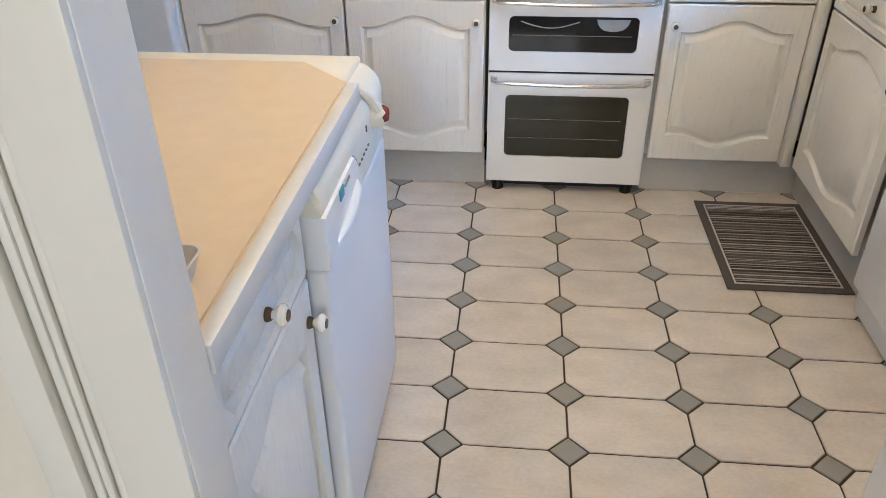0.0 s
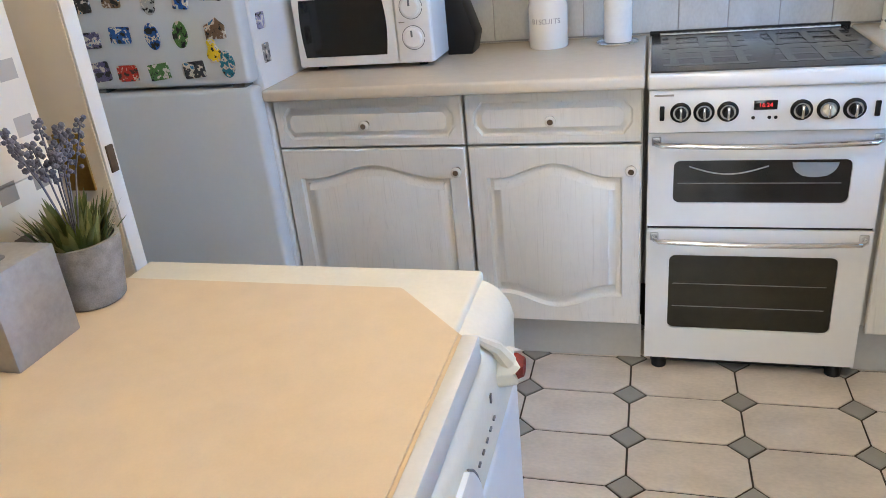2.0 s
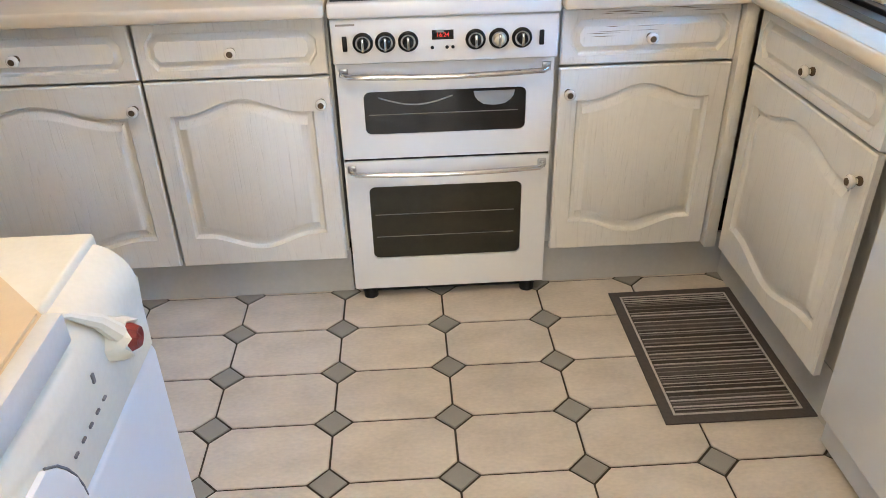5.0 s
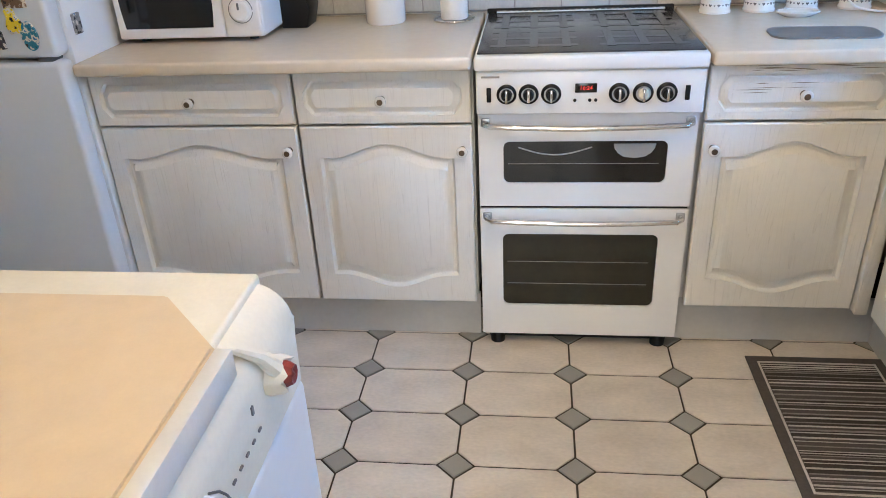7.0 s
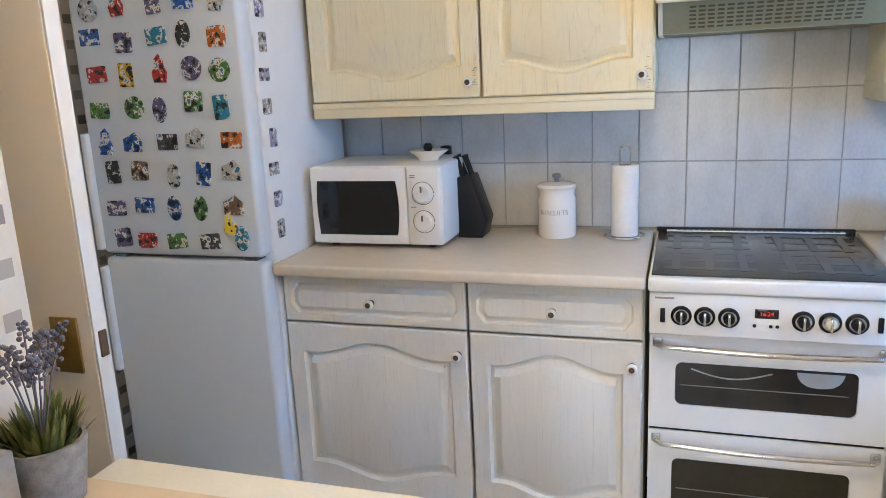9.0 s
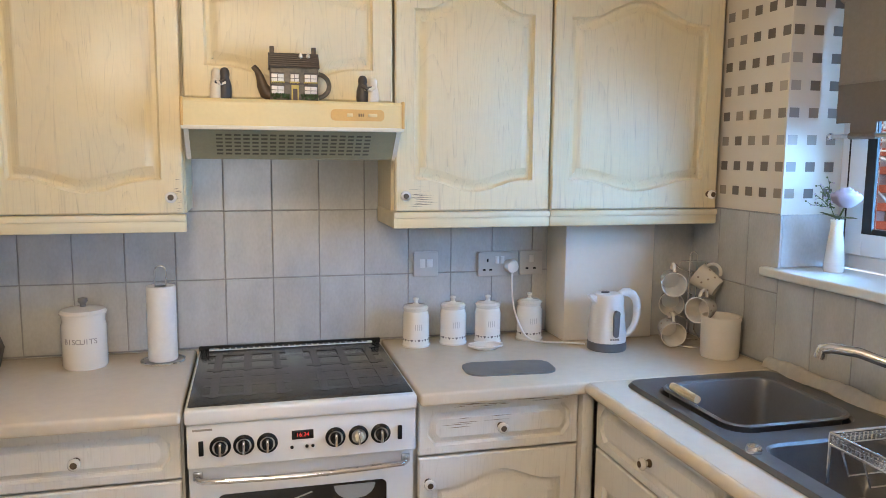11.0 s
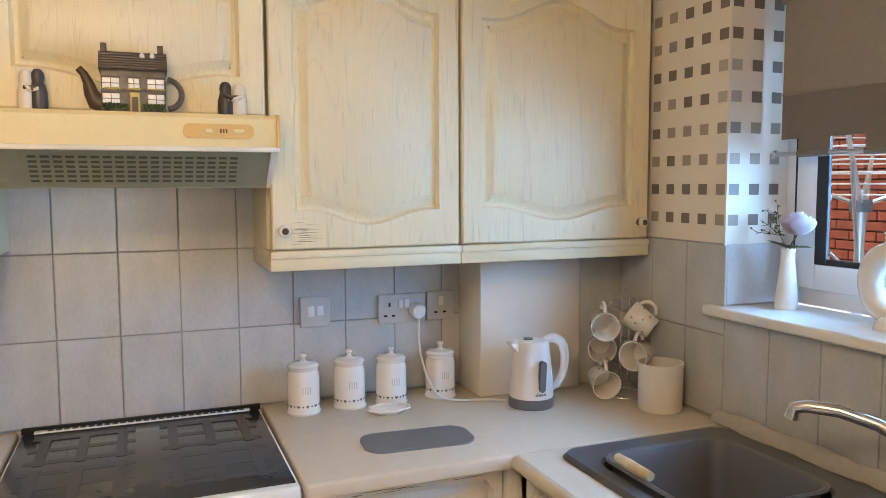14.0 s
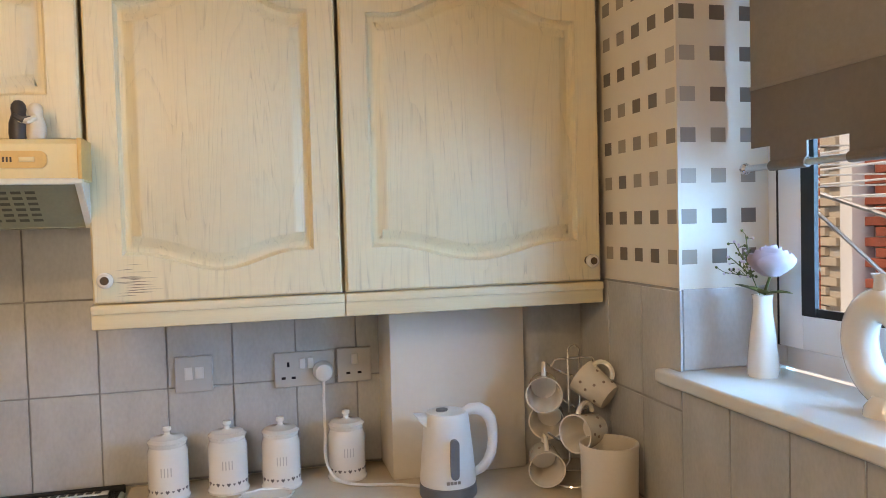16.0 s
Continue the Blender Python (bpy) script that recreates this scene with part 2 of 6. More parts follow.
mat("cloth", (0.80, 0.74, 0.66), 0.9, var=0.06, scale=60, bump=0.06)
mat("brick_red", (0.38, 0.10, 0.065), 0.85, var=0.18, scale=12, bump=0.05, rand=0.12)
mat("brick_pale", (0.62, 0.53, 0.43), 0.85, var=0.12, scale=12, bump=0.05, rand=0.08)
mat("mortar", (0.55, 0.50, 0.44), 0.9)
mat("paving", (0.45, 0.42, 0.38), 0.9, var=0.1, scale=3)
mat("aluminium", (0.65, 0.66, 0.68), 0.35, metal=0.8)
mat("carpet", (0.30, 0.25, 0.20), 0.95, var=0.12, scale=40, bump=0.06)
mat("bowl_glass", (0.34, 0.35, 0.35), 0.2, var=0.05)
mat("wood_handle", (0.72, 0.58, 0.36), 0.6, var=0.12, scale=30)
mat("wear_line", (0.36, 0.29, 0.20), 0.8, var=0.2, scale=60)
# Same lamplight yellow put into the colour, with grain lying along the rail.
mat("rail_lamplit", (0.84, 0.73, 0.49), 0.42, var=0.05, scale=20, bump=0.01, stretch=(0.12, 1, 3))
mat("worn_wood", (0.13, 0.085, 0.05), 0.8, var=0.2, scale=60)


def picture(name):
    """Small printed souvenirs: patches of strong colour that differ from piece to piece."""
    m = bpy.data.materials.new(name)
    m.use_nodes = True
    n, l = m.node_tree.nodes, m.node_tree.links
    b = n["Principled BSDF"]
    b.inputs["Roughness"].default_value = 0.35
    geo, info = n.new("ShaderNodeNewGeometry"), n.new("ShaderNodeObjectInfo")
    vor = n.new("ShaderNodeTexNoise")
    vor.noise_dimensions = "4D"
    vor.inputs["Scale"].default_value = 55
    vor.inputs["Detail"].default_value = 3
    k = n.new("ShaderNodeMath")
    k.operation = "MULTIPLY"
    k.inputs[1].default_value = 40
    l.new(info.outputs["Random"], k.inputs[0])
    l.new(geo.outputs["Position"], vor.inputs["Vector"])
    l.new(k.outputs[0], vor.inputs["W"])
    def band(lo, hi):
        r = n.new("ShaderNodeMapRange")
        r.inputs["From Min"].default_value, r.inputs["From Max"].default_value = lo, hi
        l.new(vor.outputs["Fac"], r.inputs["Value"])
        return r.outputs[0]

    col = info.outputs["Color"]
    for lo, hi, tone in ((0.54, 0.57, (0.70, 0.64, 0.55, 1)), (0.63, 0.65, (0.05, 0.20, 0.38, 1)), (0.44, 0.41, (0.015, 0.014, 0.014, 1))):
        mix = n.new("ShaderNodeMix")
        mix.data_type = "RGBA"
        l.new(band(lo, hi), mix.inputs["Factor"])
        l.new(col, mix.inputs["A"])
        mix.inputs["B"].default_value = tone
        col = mix.outputs["Result"]
    l.new(col, b.inputs["Base Color"])
    Q[name] = m


picture("souvenir")

glass = bpy.data.materials.new("window_glass")
glass.use_nodes = True
gb = glass.node_tree.nodes["Principled BSDF"]
gb.inputs["Transmission Weight"].default_value = 1.0
gb.inputs["Roughness"].default_value = 0.0
gb.inputs["IOR"].default_value = 1.05
Q["window_glass"] = glass
led = bpy.data.materials.new("red_display")
led.use_nodes = True
lb = led.node_tree.nodes["Principled BSDF"]
lb.inputs["Base Color"].default_value = (0.4, 0.02, 0.02, 1)
lb.inputs["Emission Color"].default_value = (1, 0.05, 0.04, 1)
lb.inputs["Emission Strength"].default_value = 0.8
Q["red_display"] = led
bulb_m = bpy.data.materials.new("lamp_glow")
bulb_m.use_nodes = True
bb = bulb_m.node_tree.nodes["Principled BSDF"]
bb.inputs["Base Color"].default_value = (0.9, 0.85, 0.75, 1)
bb.inputs["Emission Color"].default_value = (1, 0.82, 0.6, 1)
bb.inputs["Emission Strength"].default_value = 2.0
Q["lamp_glow"] = bulb_m


# ---- mesh helpers ----
def mesh_of(name, bm, smooth=True):
    bmesh.ops.recalc_face_normals(bm, faces=bm.faces)
    me = bpy.data.meshes.new(name)
    bm.to_mesh(me)
    bm.free()
    if smooth:
        whole = sum(p.area for p in me.polygons)
        for p in me.polygons:
            p.use_smooth = p.area < 0.06 * whole
        me.set_sharp_from_angle(angle=radians(35))
    return me


def part(name, bm, material, parent=None, label=""):
    ob = new(name, mesh_of(name, bm))
    ob.data.materials.append(Q[material])
    if parent is not None:
        ob.parent = parent
        ob.matrix_parent_inverse = parent.matrix_world.inverted()
    if label:
        tagged(ob, label)
    return ob


def base_at(name, place, label, category, group="", kind=""):
    ob = new(name)
    ob.empty_display_size = 0.05
    ob.location = place
    ob.matrix_world = Matrix.Translation(place)
    return tagged(ob, label, category, group, kind)


def solo(name, bm, material, label, category, group="", kind=""):
    return tagged(part(name, bm, material), label, category, group, kind)


def B():
    return bmesh.new()


def box(bm, x0, x1, y0, y1, z0, z1, bevel=0.0, seg=2):
    r = bmesh.ops.create_cube(bm, size=1.0)
    m = Matrix.Translation(((x0 + x1) / 2, (y0 + y1) / 2, (z0 + z1) / 2)) @ Matrix.Diagonal((x1 - x0, y1 - y0, z1 - z0, 1))
    bmesh.ops.transform(bm, matrix=m, verts=r["verts"])
    if bevel:
        es = {e for v in r["verts"] for e in v.link_edges}
        bmesh.ops.bevel(bm, geom=list(es), offset=bevel, segments=seg, affect="EDGES", profile=0.5)
    return bm


def bx(x0, x1, y0, y1, z0, z1, bevel=0.0, seg=2):
    return box(B(), x0, x1, y0, y1, z0, z1, bevel, seg)


def lathe(bm, profile, m=None, seg=28):
    """Turn a profile of (radius, height) round z."""
    rings = []
    m = m or Matrix()
    for r, z in profile:
        if r <= 1e-5:
            rings.append([bm.verts.new(m @ Vector((0, 0, z)))])
        else:
            rings.append([bm.verts.new(m @ Vector((r * math.cos(2 * math.pi * k / seg), r * math.sin(2 * math.pi * k / seg), z))) for k in range(seg)])
    for a, b in zip(rings, rings[1:]):
        for k in range(seg):
            q = (k + 1) % seg
            if len(a) == 1 and len(b) == 1:
                continue
            if len(a) == 1:
                bm.faces.new((a[0], b[k], b[q]))
            elif len(b) == 1:
                bm.faces.new((a[k], a[q], b[0]))
            else:
                bm.faces.new((a[k], a[q], b[q], b[k]))
    return bm


def tube(bm, pts, r, seg=10, closed=False):
    """A round bar along points; r may be one radius or one per point."""
    pts = [Vector(p) for p in pts]
    n = len(pts)
    rs = r if isinstance(r, (list, tuple)) else [r] * n
    rings, up = [], None
    for i, p in enumerate(pts):
        a = pts[(i - 1) % n] if closed or i else p
        b = pts[(i + 1) % n] if closed or i < n - 1 else p
        d = (b - a).normalized()
        if up is None:
            up = Vector((0, 0, 1)) if abs(d.z) < 0.9 else Vector((1, 0, 0))
        s = d.cross(up).normalized()
        up = s.cross(d).normalized()
        rings.append([bm.verts.new(p + rs[i] * (math.cos(2 * math.pi * k / seg) * s + math.sin(2 * math.pi * k / seg) * up)) for k in range(seg)])
    for a, b in zip(rings, rings[1:] + (rings[:1] if closed else [])):
        for k in range(seg):
            q = (k + 1) % seg
            bm.faces.new((a[k], a[q], b[q], b[k]))
    if not closed:
        bm.faces.new(rings[0])
        bm.faces.new(rings[-1])
    return bm


def arc(c, r, a0, a1, u, v, n=10):
    c, u, v = Vector(c), Vector(u), Vector(v)
    return [c + r * (math.cos(radians(a0 + (a1 - a0) * k / n)) * u + math.sin(radians(a0 + (a1 - a0) * k / n)) * v) for k in range(n + 1)]


def prism(bm, pts, y0, y1, place=None, bevel=0.0):
    """Extrude an outline of (x, z) from y0 to y1."""
    place = place or Matrix()
    a = [bm.verts.new(place @ Vector((x, y0, z))) for x, z in pts]
    b = [bm.verts.new(place @ Vector((x, y1, z))) for x, z in pts]
    fs = [bm.faces.new(a), bm.faces.new(b[::-1])]
    n = len(pts)
    for k in range(n):
        bm.faces.new((a[k], b[k], b[(k + 1) % n], a[(k + 1) % n]))
    if bevel:
        es = [e for f in fs for e in f.edges]
        bmesh.ops.bevel(bm, geom=es, offset=bevel, segments=2, affect="EDGES", profile=0.5)
    return bm


def rounded(x0, x1, z0, z1, r, n=5):
    pts = []
    for cx, cz, a in ((x1 - r, z1 - r, 0), (x0 + r, z1 - r, 90), (x0 + r, z0 + r, 180), (x1 - r, z0 + r, 270)):
        pts += [(cx + r * math.cos(radians(a + 90 * k / n)), cz + r * math.sin(radians(a + 90 * k / n))) for k in range(n + 1)]
    return pts


def shrink(pts, d):
    """Move a closed outline, given anticlockwise, inwards by d."""
    n, res = len(pts), []
    for i in range(n):
        p, q, r = Vector(pts[i - 1]), Vector(pts[i]), Vector(pts[(i + 1) % n])
        u, v = (q - p).normalized(), (r - q).normalized()
        k = Vector((-u.y, u.x)) + Vector((-v.y, v.x))
        k = k * (2 / max(0.7, k.length_squared))
        res.append((q.x + d * k.x, q.y + d * k.y))
    return res


def panel_front(w, h, outline, thick=0.02, mould=1.0):
    """A door or drawer front, facing -y, its foot at z 0 and its middle at x 0: a flat frame round a sunk moulding and a raised field."""
    bm = B()
    e = 0.004
    sq = [(-w / 2 + e, e), (w / 2 - e, e), (w / 2 - e, h - e), (-w / 2 + e, h - e)]
    big = [(-w / 2, 0), (w / 2, 0), (w / 2, h), (-w / 2, h)]
    v_sq = [bm.verts.new((x, 0, z)) for x, z in sq]
    v_rim = [bm.verts.new((x, e, z)) for x, z in big]
    v_bk = [bm.verts.new((x, thick, z)) for x, z in big]
    for a, b in ((v_sq, v_rim), (v_rim, v_bk)):
        for k in range(4):
            bm.faces.new((a[k], b[k], b[(k + 1) % 4], a[(k + 1) % 4]))
    bm.faces.new(v_bk[::-1])
    rings = []
    for d, dep in ((0, 0), (0.0015, 0.008), (0.007, 0.0135), (0.014, 0.0135), (0.019, 0.011), (0.034, 0.003), (0.038, 0.0005)):
        rings.append([bm.verts.new((x, dep, z)) for x, z in (outline if d == 0 else shrink(outline, d * mould))])
    n = len(outline)
    for a, b in zip(rings, rings[1:]):
        for k in range(n):
            bm.faces.new((a[k], a[(k + 1) % n], b[(k + 1) % n], b[k]))
    bmesh.ops.triangle_fill(bm, use_beauty=True, edges=[bm.edges.get((rings[-1][k], rings[-1][(k + 1) % n])) for k in range(n)])
    edges = [bm.edges.get((rings[0][k], rings[0][(k + 1) % n])) for k in range(n)]
    edges += [bm.edges.get((v_sq[k], v_sq[(k + 1) % 4])) for k in range(4)]
    bmesh.ops.triangle_fill(bm, use_beauty=True, edges=edges)
    return bm


def cathedral(w, h, side=0.050, top=0.050, foot=0.050, rise=0.042, dip=0.042):
    """Panel outline with an ogee arch above and its mirror below, anticlockwise."""
    hw, n = w / 2 - side, 20

    def bump(s):
        s = min(1, abs(s) / 0.84)
        return 0.5 + 0.5 * math.cos(math.pi * s)
    low = [(-hw + 2 * hw * k / n, foot + dip * (1 - bump(-1 + 2 * k / n))) for k in range(n + 1)]
    upper = [(hw - 2 * hw * k / n, h - top - rise * (1 - bump(1 - 2 * k / n))) for k in range(n + 1)]
    return low + upper


def drawer_shape(w, h, m=0.024):
    a, c, d = w / 2 - m, 0.022, 0.030
    return [(-a + c, m), (a - c, m), (a, m + d), (a, h - m - d), (a - c, h - m), (-a + c, h - m), (-a, h - m - d), (-a, m + d)]


def knob(at, out, parent):
    """A white turned knob with a dark centre, standing out along the way given."""
    q = Vector((0, 0, 1)).rotation_difference(Vector(out)).to_matrix().to_4x4()
    m = Matrix.Translation(at) @ q
    k = part("knob", lathe(B(), [(0.007, 0), (0.006, 0.010), (0.011, 0.015), (0.0155, 0.020), (0.0155, 0.025), (0.012, 0.029), (0.006, 0.030), (0, 0.030)], m, 20), "ceramic", parent, "white ceramic knob with a dark screw")
    part("collar", lathe(B(), [(0.010, 0.0), (0.0105, 0.003), (0.0085, 0.0075), (0.0068, 0.009)], m, 16), "worn_wood", parent)
    part("screw", lathe(B(), [(0.0085, 0.0290), (0.0078, 0.0312), (0, 0.0318)], m, 14), "worn_wood", parent)
    return k


def text_part(body, size, m, material, parent, name="lettering"):
    cu = bpy.data.curves.new(name, "FONT")
    cu.body, cu.size, cu.extrude = body, size, 0.0004
    cu.align_x, cu.align_y = "CENTER", "CENTER"
    cu.materials.append(Q[material])
    ob = new(name, cu)
    ob.matrix_world = m
    if parent is not None:
        ob.parent = parent
        ob.matrix_parent_inverse = parent.matrix_world.inverted()
    return ob


# ---- large structure ----
WT = 0.915          # worktop
CEIL = 2.36
S = dict(kind="structure")


def many(boxes):
    bm = B()
    for k in boxes:
        box(bm, *k)
    return bm


wall_north = solo("wall_north", bx(-1.9, 1.95, 0.004, 0.14, 0, CEIL), "plaster", "cream wall behind the cooker, tiled above the worktop", "wall", **S)
wall_east = solo("wall_east", many([(1.70, 1.96, -2.62, 0.0, 0, 1.19), (1.70, 1.96, -2.62, 0.0, 2.03, CEIL), (1.70, 1.96, -0.59, 0.0, 1.19, 2.03), (1.70, 1.96, -2.62, -1.90, 1.19, 2.03)]), "wallpaper", "cream wallpaper with rows of grey squares round the window", "wall", **S)
wall_west = solo("wall_west", bx(-1.9, -1.78, -2.62, 0.0, 0, CEIL), "wallpaper", "cream wallpaper with small grey squares beside the fridge", "wall", **S)
wall_south = solo("wall_south", many([(-1.9, -0.209, -2.69, -2.62, 0, CEIL), (0.55, 1.96, -2.69, -2.62, 0, CEIL), (-0.209, 0.55, -2.69, -2.62, 2.06, CEIL)]), "plaster", "plain wall with the doorway to the hall", "wall", **S)
stub = solo("wall_stub", many([(-0.94, -0.84, -2.62, -1.70, 0, 1.05), (-0.94, -0.84, -2.62, -1.915, 2.0, CEIL)]), "wallpaper", "short wall with squared wallpaper and an open hatch beside the peninsula", "wall", **S)
shaped = B()
edge_ = [(-1.868, 1.05), (-1.880, 1.075), (-1.905, 1.115), (-1.921, 1.165), (-1.924, 1.22), (-1.916, 1.29), (-1.912, 1.40), (-1.912, CEIL)]
prism(shaped, [(-1.70, 1.05), (-1.70, CEIL)] + edge_[::-1], -0.94, -0.84, Matrix(((0, 1, 0, 0), (1, 0, 0, 0), (0, 0, 1, 0), (0, 0, 0, 1))), 0.006)
part("shaped_end", shaped, "wallpaper", stub)
floor = solo("floor", bx(-1.9, 1.96, -2.69, 0.14, -0.12, -0.004), "grout_floor", "kitchen floor of cream octagon tiles with grey diamonds", "floor", **S)
solo("ceiling", bx(-1.9, 1.96, -2.69, 0.14, CEIL, CEIL + 0.12), "ceiling_paint", "plain white painted ceiling", "ceiling", **S)
# Unseen hall, lengthened so its added fill lamp spreads more evenly.
solo("hall_floor", bx(-1.4, 1.6, -7.7, -2.69, -0.12, 0.0), "carpet", "brown carpet in the hall", "floor", **S)
solo("hall_ceiling", bx(-1.4, 1.6, -7.7, -2.69, CEIL, CEIL + 0.12), "ceiling_paint", "white hall ceiling", "ceiling", **S)
solo("hall_wall", many([(-1.5, -1.4, -7.7, -2.69, 0, CEIL), (1.6, 1.7, -7.7, -2.69, 0, CEIL), (-1.5, -1.0, -7.8, -7.7, 0, CEIL), (1.3, 1.7, -7.8, -7.7, 0, CEIL), (-1.0, 1.3, -7.8, -7.7, 0, 0.6), (-1.0, 1.3, -7.8, -7.7, 2.1, CEIL)]), "plaster", "unseen cream hall walls with an opening added for the fill lamp", "wall", **S)
# door frame between hall and kitchen
trim = B()
for x0, x1 in ((-0.209, -0.174), (0.488, 0.55)):
    box(trim, x0, x1, -2.694, -2.618, 0, 2.03, 0.003)
box(trim, -0.209, 0.55, -2.694, -2.618, 2.03, 2.06, 0.003)
for side, xe in ((-1, -0.176), (1, 0.490)):
    for a, b, d in ((0, 0.072, 0.010), (0.074, 0.084, 0.004), (0.087, 0.096, 0.006), (0.099, 0.110, 0.004), (0.112, 0.150, 0.014)):
        xa, xb = xe + side * a, xe + side * b
        box(trim, min(xa, xb), max(xa, xb), -2.692 - d, -2.690, 0, 2.10, 0.003)
solo("trim_doorway", trim, "gloss_white", "white gloss door frame with grooved architrave", "door frame", **S)
# hatch frame
hf = B()
box(hf, -0.955, -0.826, -2.60, -1.905, 1.035, 1.062, 0.006)
solo("trim_hatch", hf, "gloss_white", "white moulded sill and frame of the wall hatch", "trim", **S)

# open interior door beside the fridge
door = base_at("door_1", (-1.3, -1.48, 0.004), "cream painted interior door standing open beside the fridge", "door", **S)
part("leaf", bx(-1.70, -0.930, -1.50, -1.462, 0.008, 2.0, 0.003), "door_cream", door)
part("edge_strip", bx(-0.930, -0.925, -1.498, -1.464, 0.008, 2.0, 0.001), "gloss_white", door)
plate = part("lock_plate", bx(-1.018, -0.957, -1.506, -1.50, 0.936, 1.044, 0.002), "brass", door, "tarnished brass lock plate")
part("lever", tube(B(), [(-1.002, -1.505, 1.0), (-1.002, -1.535, 1.0), (-1.012, -1.545, 1.0), (-1.06, -1.548, 1.002), (-1.085, -1.545, 0.998)], 0.006), "brass", plate)
part("latch", bx(-0.926, -0.921, -1.490, -1.472, 0.965, 1.015, 0.001), "worn_wood", door)

# window in the east wall
win = base_at("window_1", (1.92, -1.25, 1.215), "white plastic window with dark seals over the sink", "window", **S)


def yz_frame(bm, x0, x1, ya, yb, z0, z1, w):
    box(bm, x0, x1, ya, ya + w, z0, z1, 0.003)
    box(bm, x0, x1, yb - w, yb, z0, z1, 0.003)
    box(bm, x0, x1, ya + w, yb - w, z0, z0 + w, 0.003)
    box(bm, x0, x1, ya + w, yb - w, z1 - w, z1, 0.003)
    return bm


part("window_frame", yz_frame(B(), 1.90, 1.958, -1.90, -0.59, 1.218, 2.03, 0.050), "upvc", win)
part("mullion", bx(1.902, 1.956, -1.29, -1.23, 1.27, 1.98, 0.003), "upvc", win)
for ya, yb in ((-1.236, -0.638), (-1.852, -1.284)):
    sash = part("sash", yz_frame(B(), 1.885, 1.915, ya, yb, 1.262, 1.986, 0.064), "upvc", win)
    # Rubber seal, its side strips widened to take in the sash bead's shade.
    part("seal", many([(1.8835, 1.8925, yb - 0.098, yb - 0.064, 1.326, 1.922), (1.8875, 1.8925, ya + 0.064, ya + 0.098, 1.326, 1.922), (1.8875, 1.8925, ya + 0.098, yb - 0.098, 1.326, 1.341), (1.8875, 1.8925, ya + 0.098, yb - 0.098, 1.907, 1.922)]), "gasket", sash)
    part("shadow_gap", bx(1.8865, 1.90, yb, yb + 0.006, 1.262, 1.986), "gasket", sash, "black rubber strip")
    pane = part("pane", bx(1.893, 1.897, ya + 0.098, yb - 0.098, 1.341, 1.907), "window_glass", win)
    pane.visible_shadow = False
solo("window_sill", bx(1.668, 1.902, -1.96, -0.545, 1.188, 1.215, 0.006, 3), "gloss_white", "white painted window sill", "sill", **S)

# worktops
wt1 = B()
box(wt1, -1.078, 0.006, -0.622, -0.001, WT - 0.036, WT, 0.010, 3)
solo("worktop", wt1, "worktop_laminate", "beige laminate worktop with a rounded edge", "worktop")
solo("worktop", bx(0.606, 1.699, -0.618, -0.001, WT - 0.036, WT, 0.008, 3), "worktop_laminate", "pale beige worktop between cooker and sink", "worktop")
wt3 = B()
for k in ((1.09, 1.19, -1.95, -0.6195), (1.63, 1.699, -1.95, -0.6195), (1.19, 1.63, -0.70, -0.6195), (1.19, 1.63, -1.95, -1.58)):
    box(wt3, *k, WT - 0.036, WT - 0.001)
tube(wt3, [(1.0905, -0.62, WT - 0.0185), (1.0905, -1.95, WT - 0.0185)], 0.0172, 14)
solo("worktop", wt3, "worktop_laminate", "pale beige worktop under the window with the inset sink", "worktop")
pen = [(-0.838, -2.617), (-0.192, -2.617), (-0.192, -1.850), (-0.300, -1.738), (-0.838, -1.738)]
wp = B()
a = [wp.verts.new((x, y, 0.850)) for x, y in pen]
b = [wp.verts.new((x, y, 0.885)) for x, y in pen]
wp.faces.new(a[::-1])
topf = wp.faces.new(b)
for k in range(5):
    wp.faces.new((a[k], a[(k + 1) % 5], b[(k + 1) % 5], b[k]))
bmesh.ops.bevel(wp, geom=list(topf.edges), offset=0.004, segments=2, affect="EDGES")
pen_top = base_at("worktop", (-0.5, -2.2, 0.85), "warm beige peninsula worktop with a cut-off corner and white edging", "worktop")
part("board", wp, "worktop_peninsula", pen_top)
part("edging", many([(-0.1915, -0.1700, -2.617, -1.850, 0.846, 0.8842, 0.003, 2)]), "worktop_edge", pen_top, "white edging strip")

# plinths
solo("plinth", bx(-1.076, 0.006, -0.505, -0.49, 0.0, 0.148), "plinth", "grey kitchen plinth board", "plinth")
solo("plinth", bx(0.608, 1.182, -0.505, -0.49, 0.0, 0.148), "plinth", "grey kitchen plinth board", "plinth")
solo("plinth", bx(1.182, 1.197, -1.27, -0.505, 0.0, 0.148), "plinth", "grey kitchen plinth board under the sink units", "plinth")


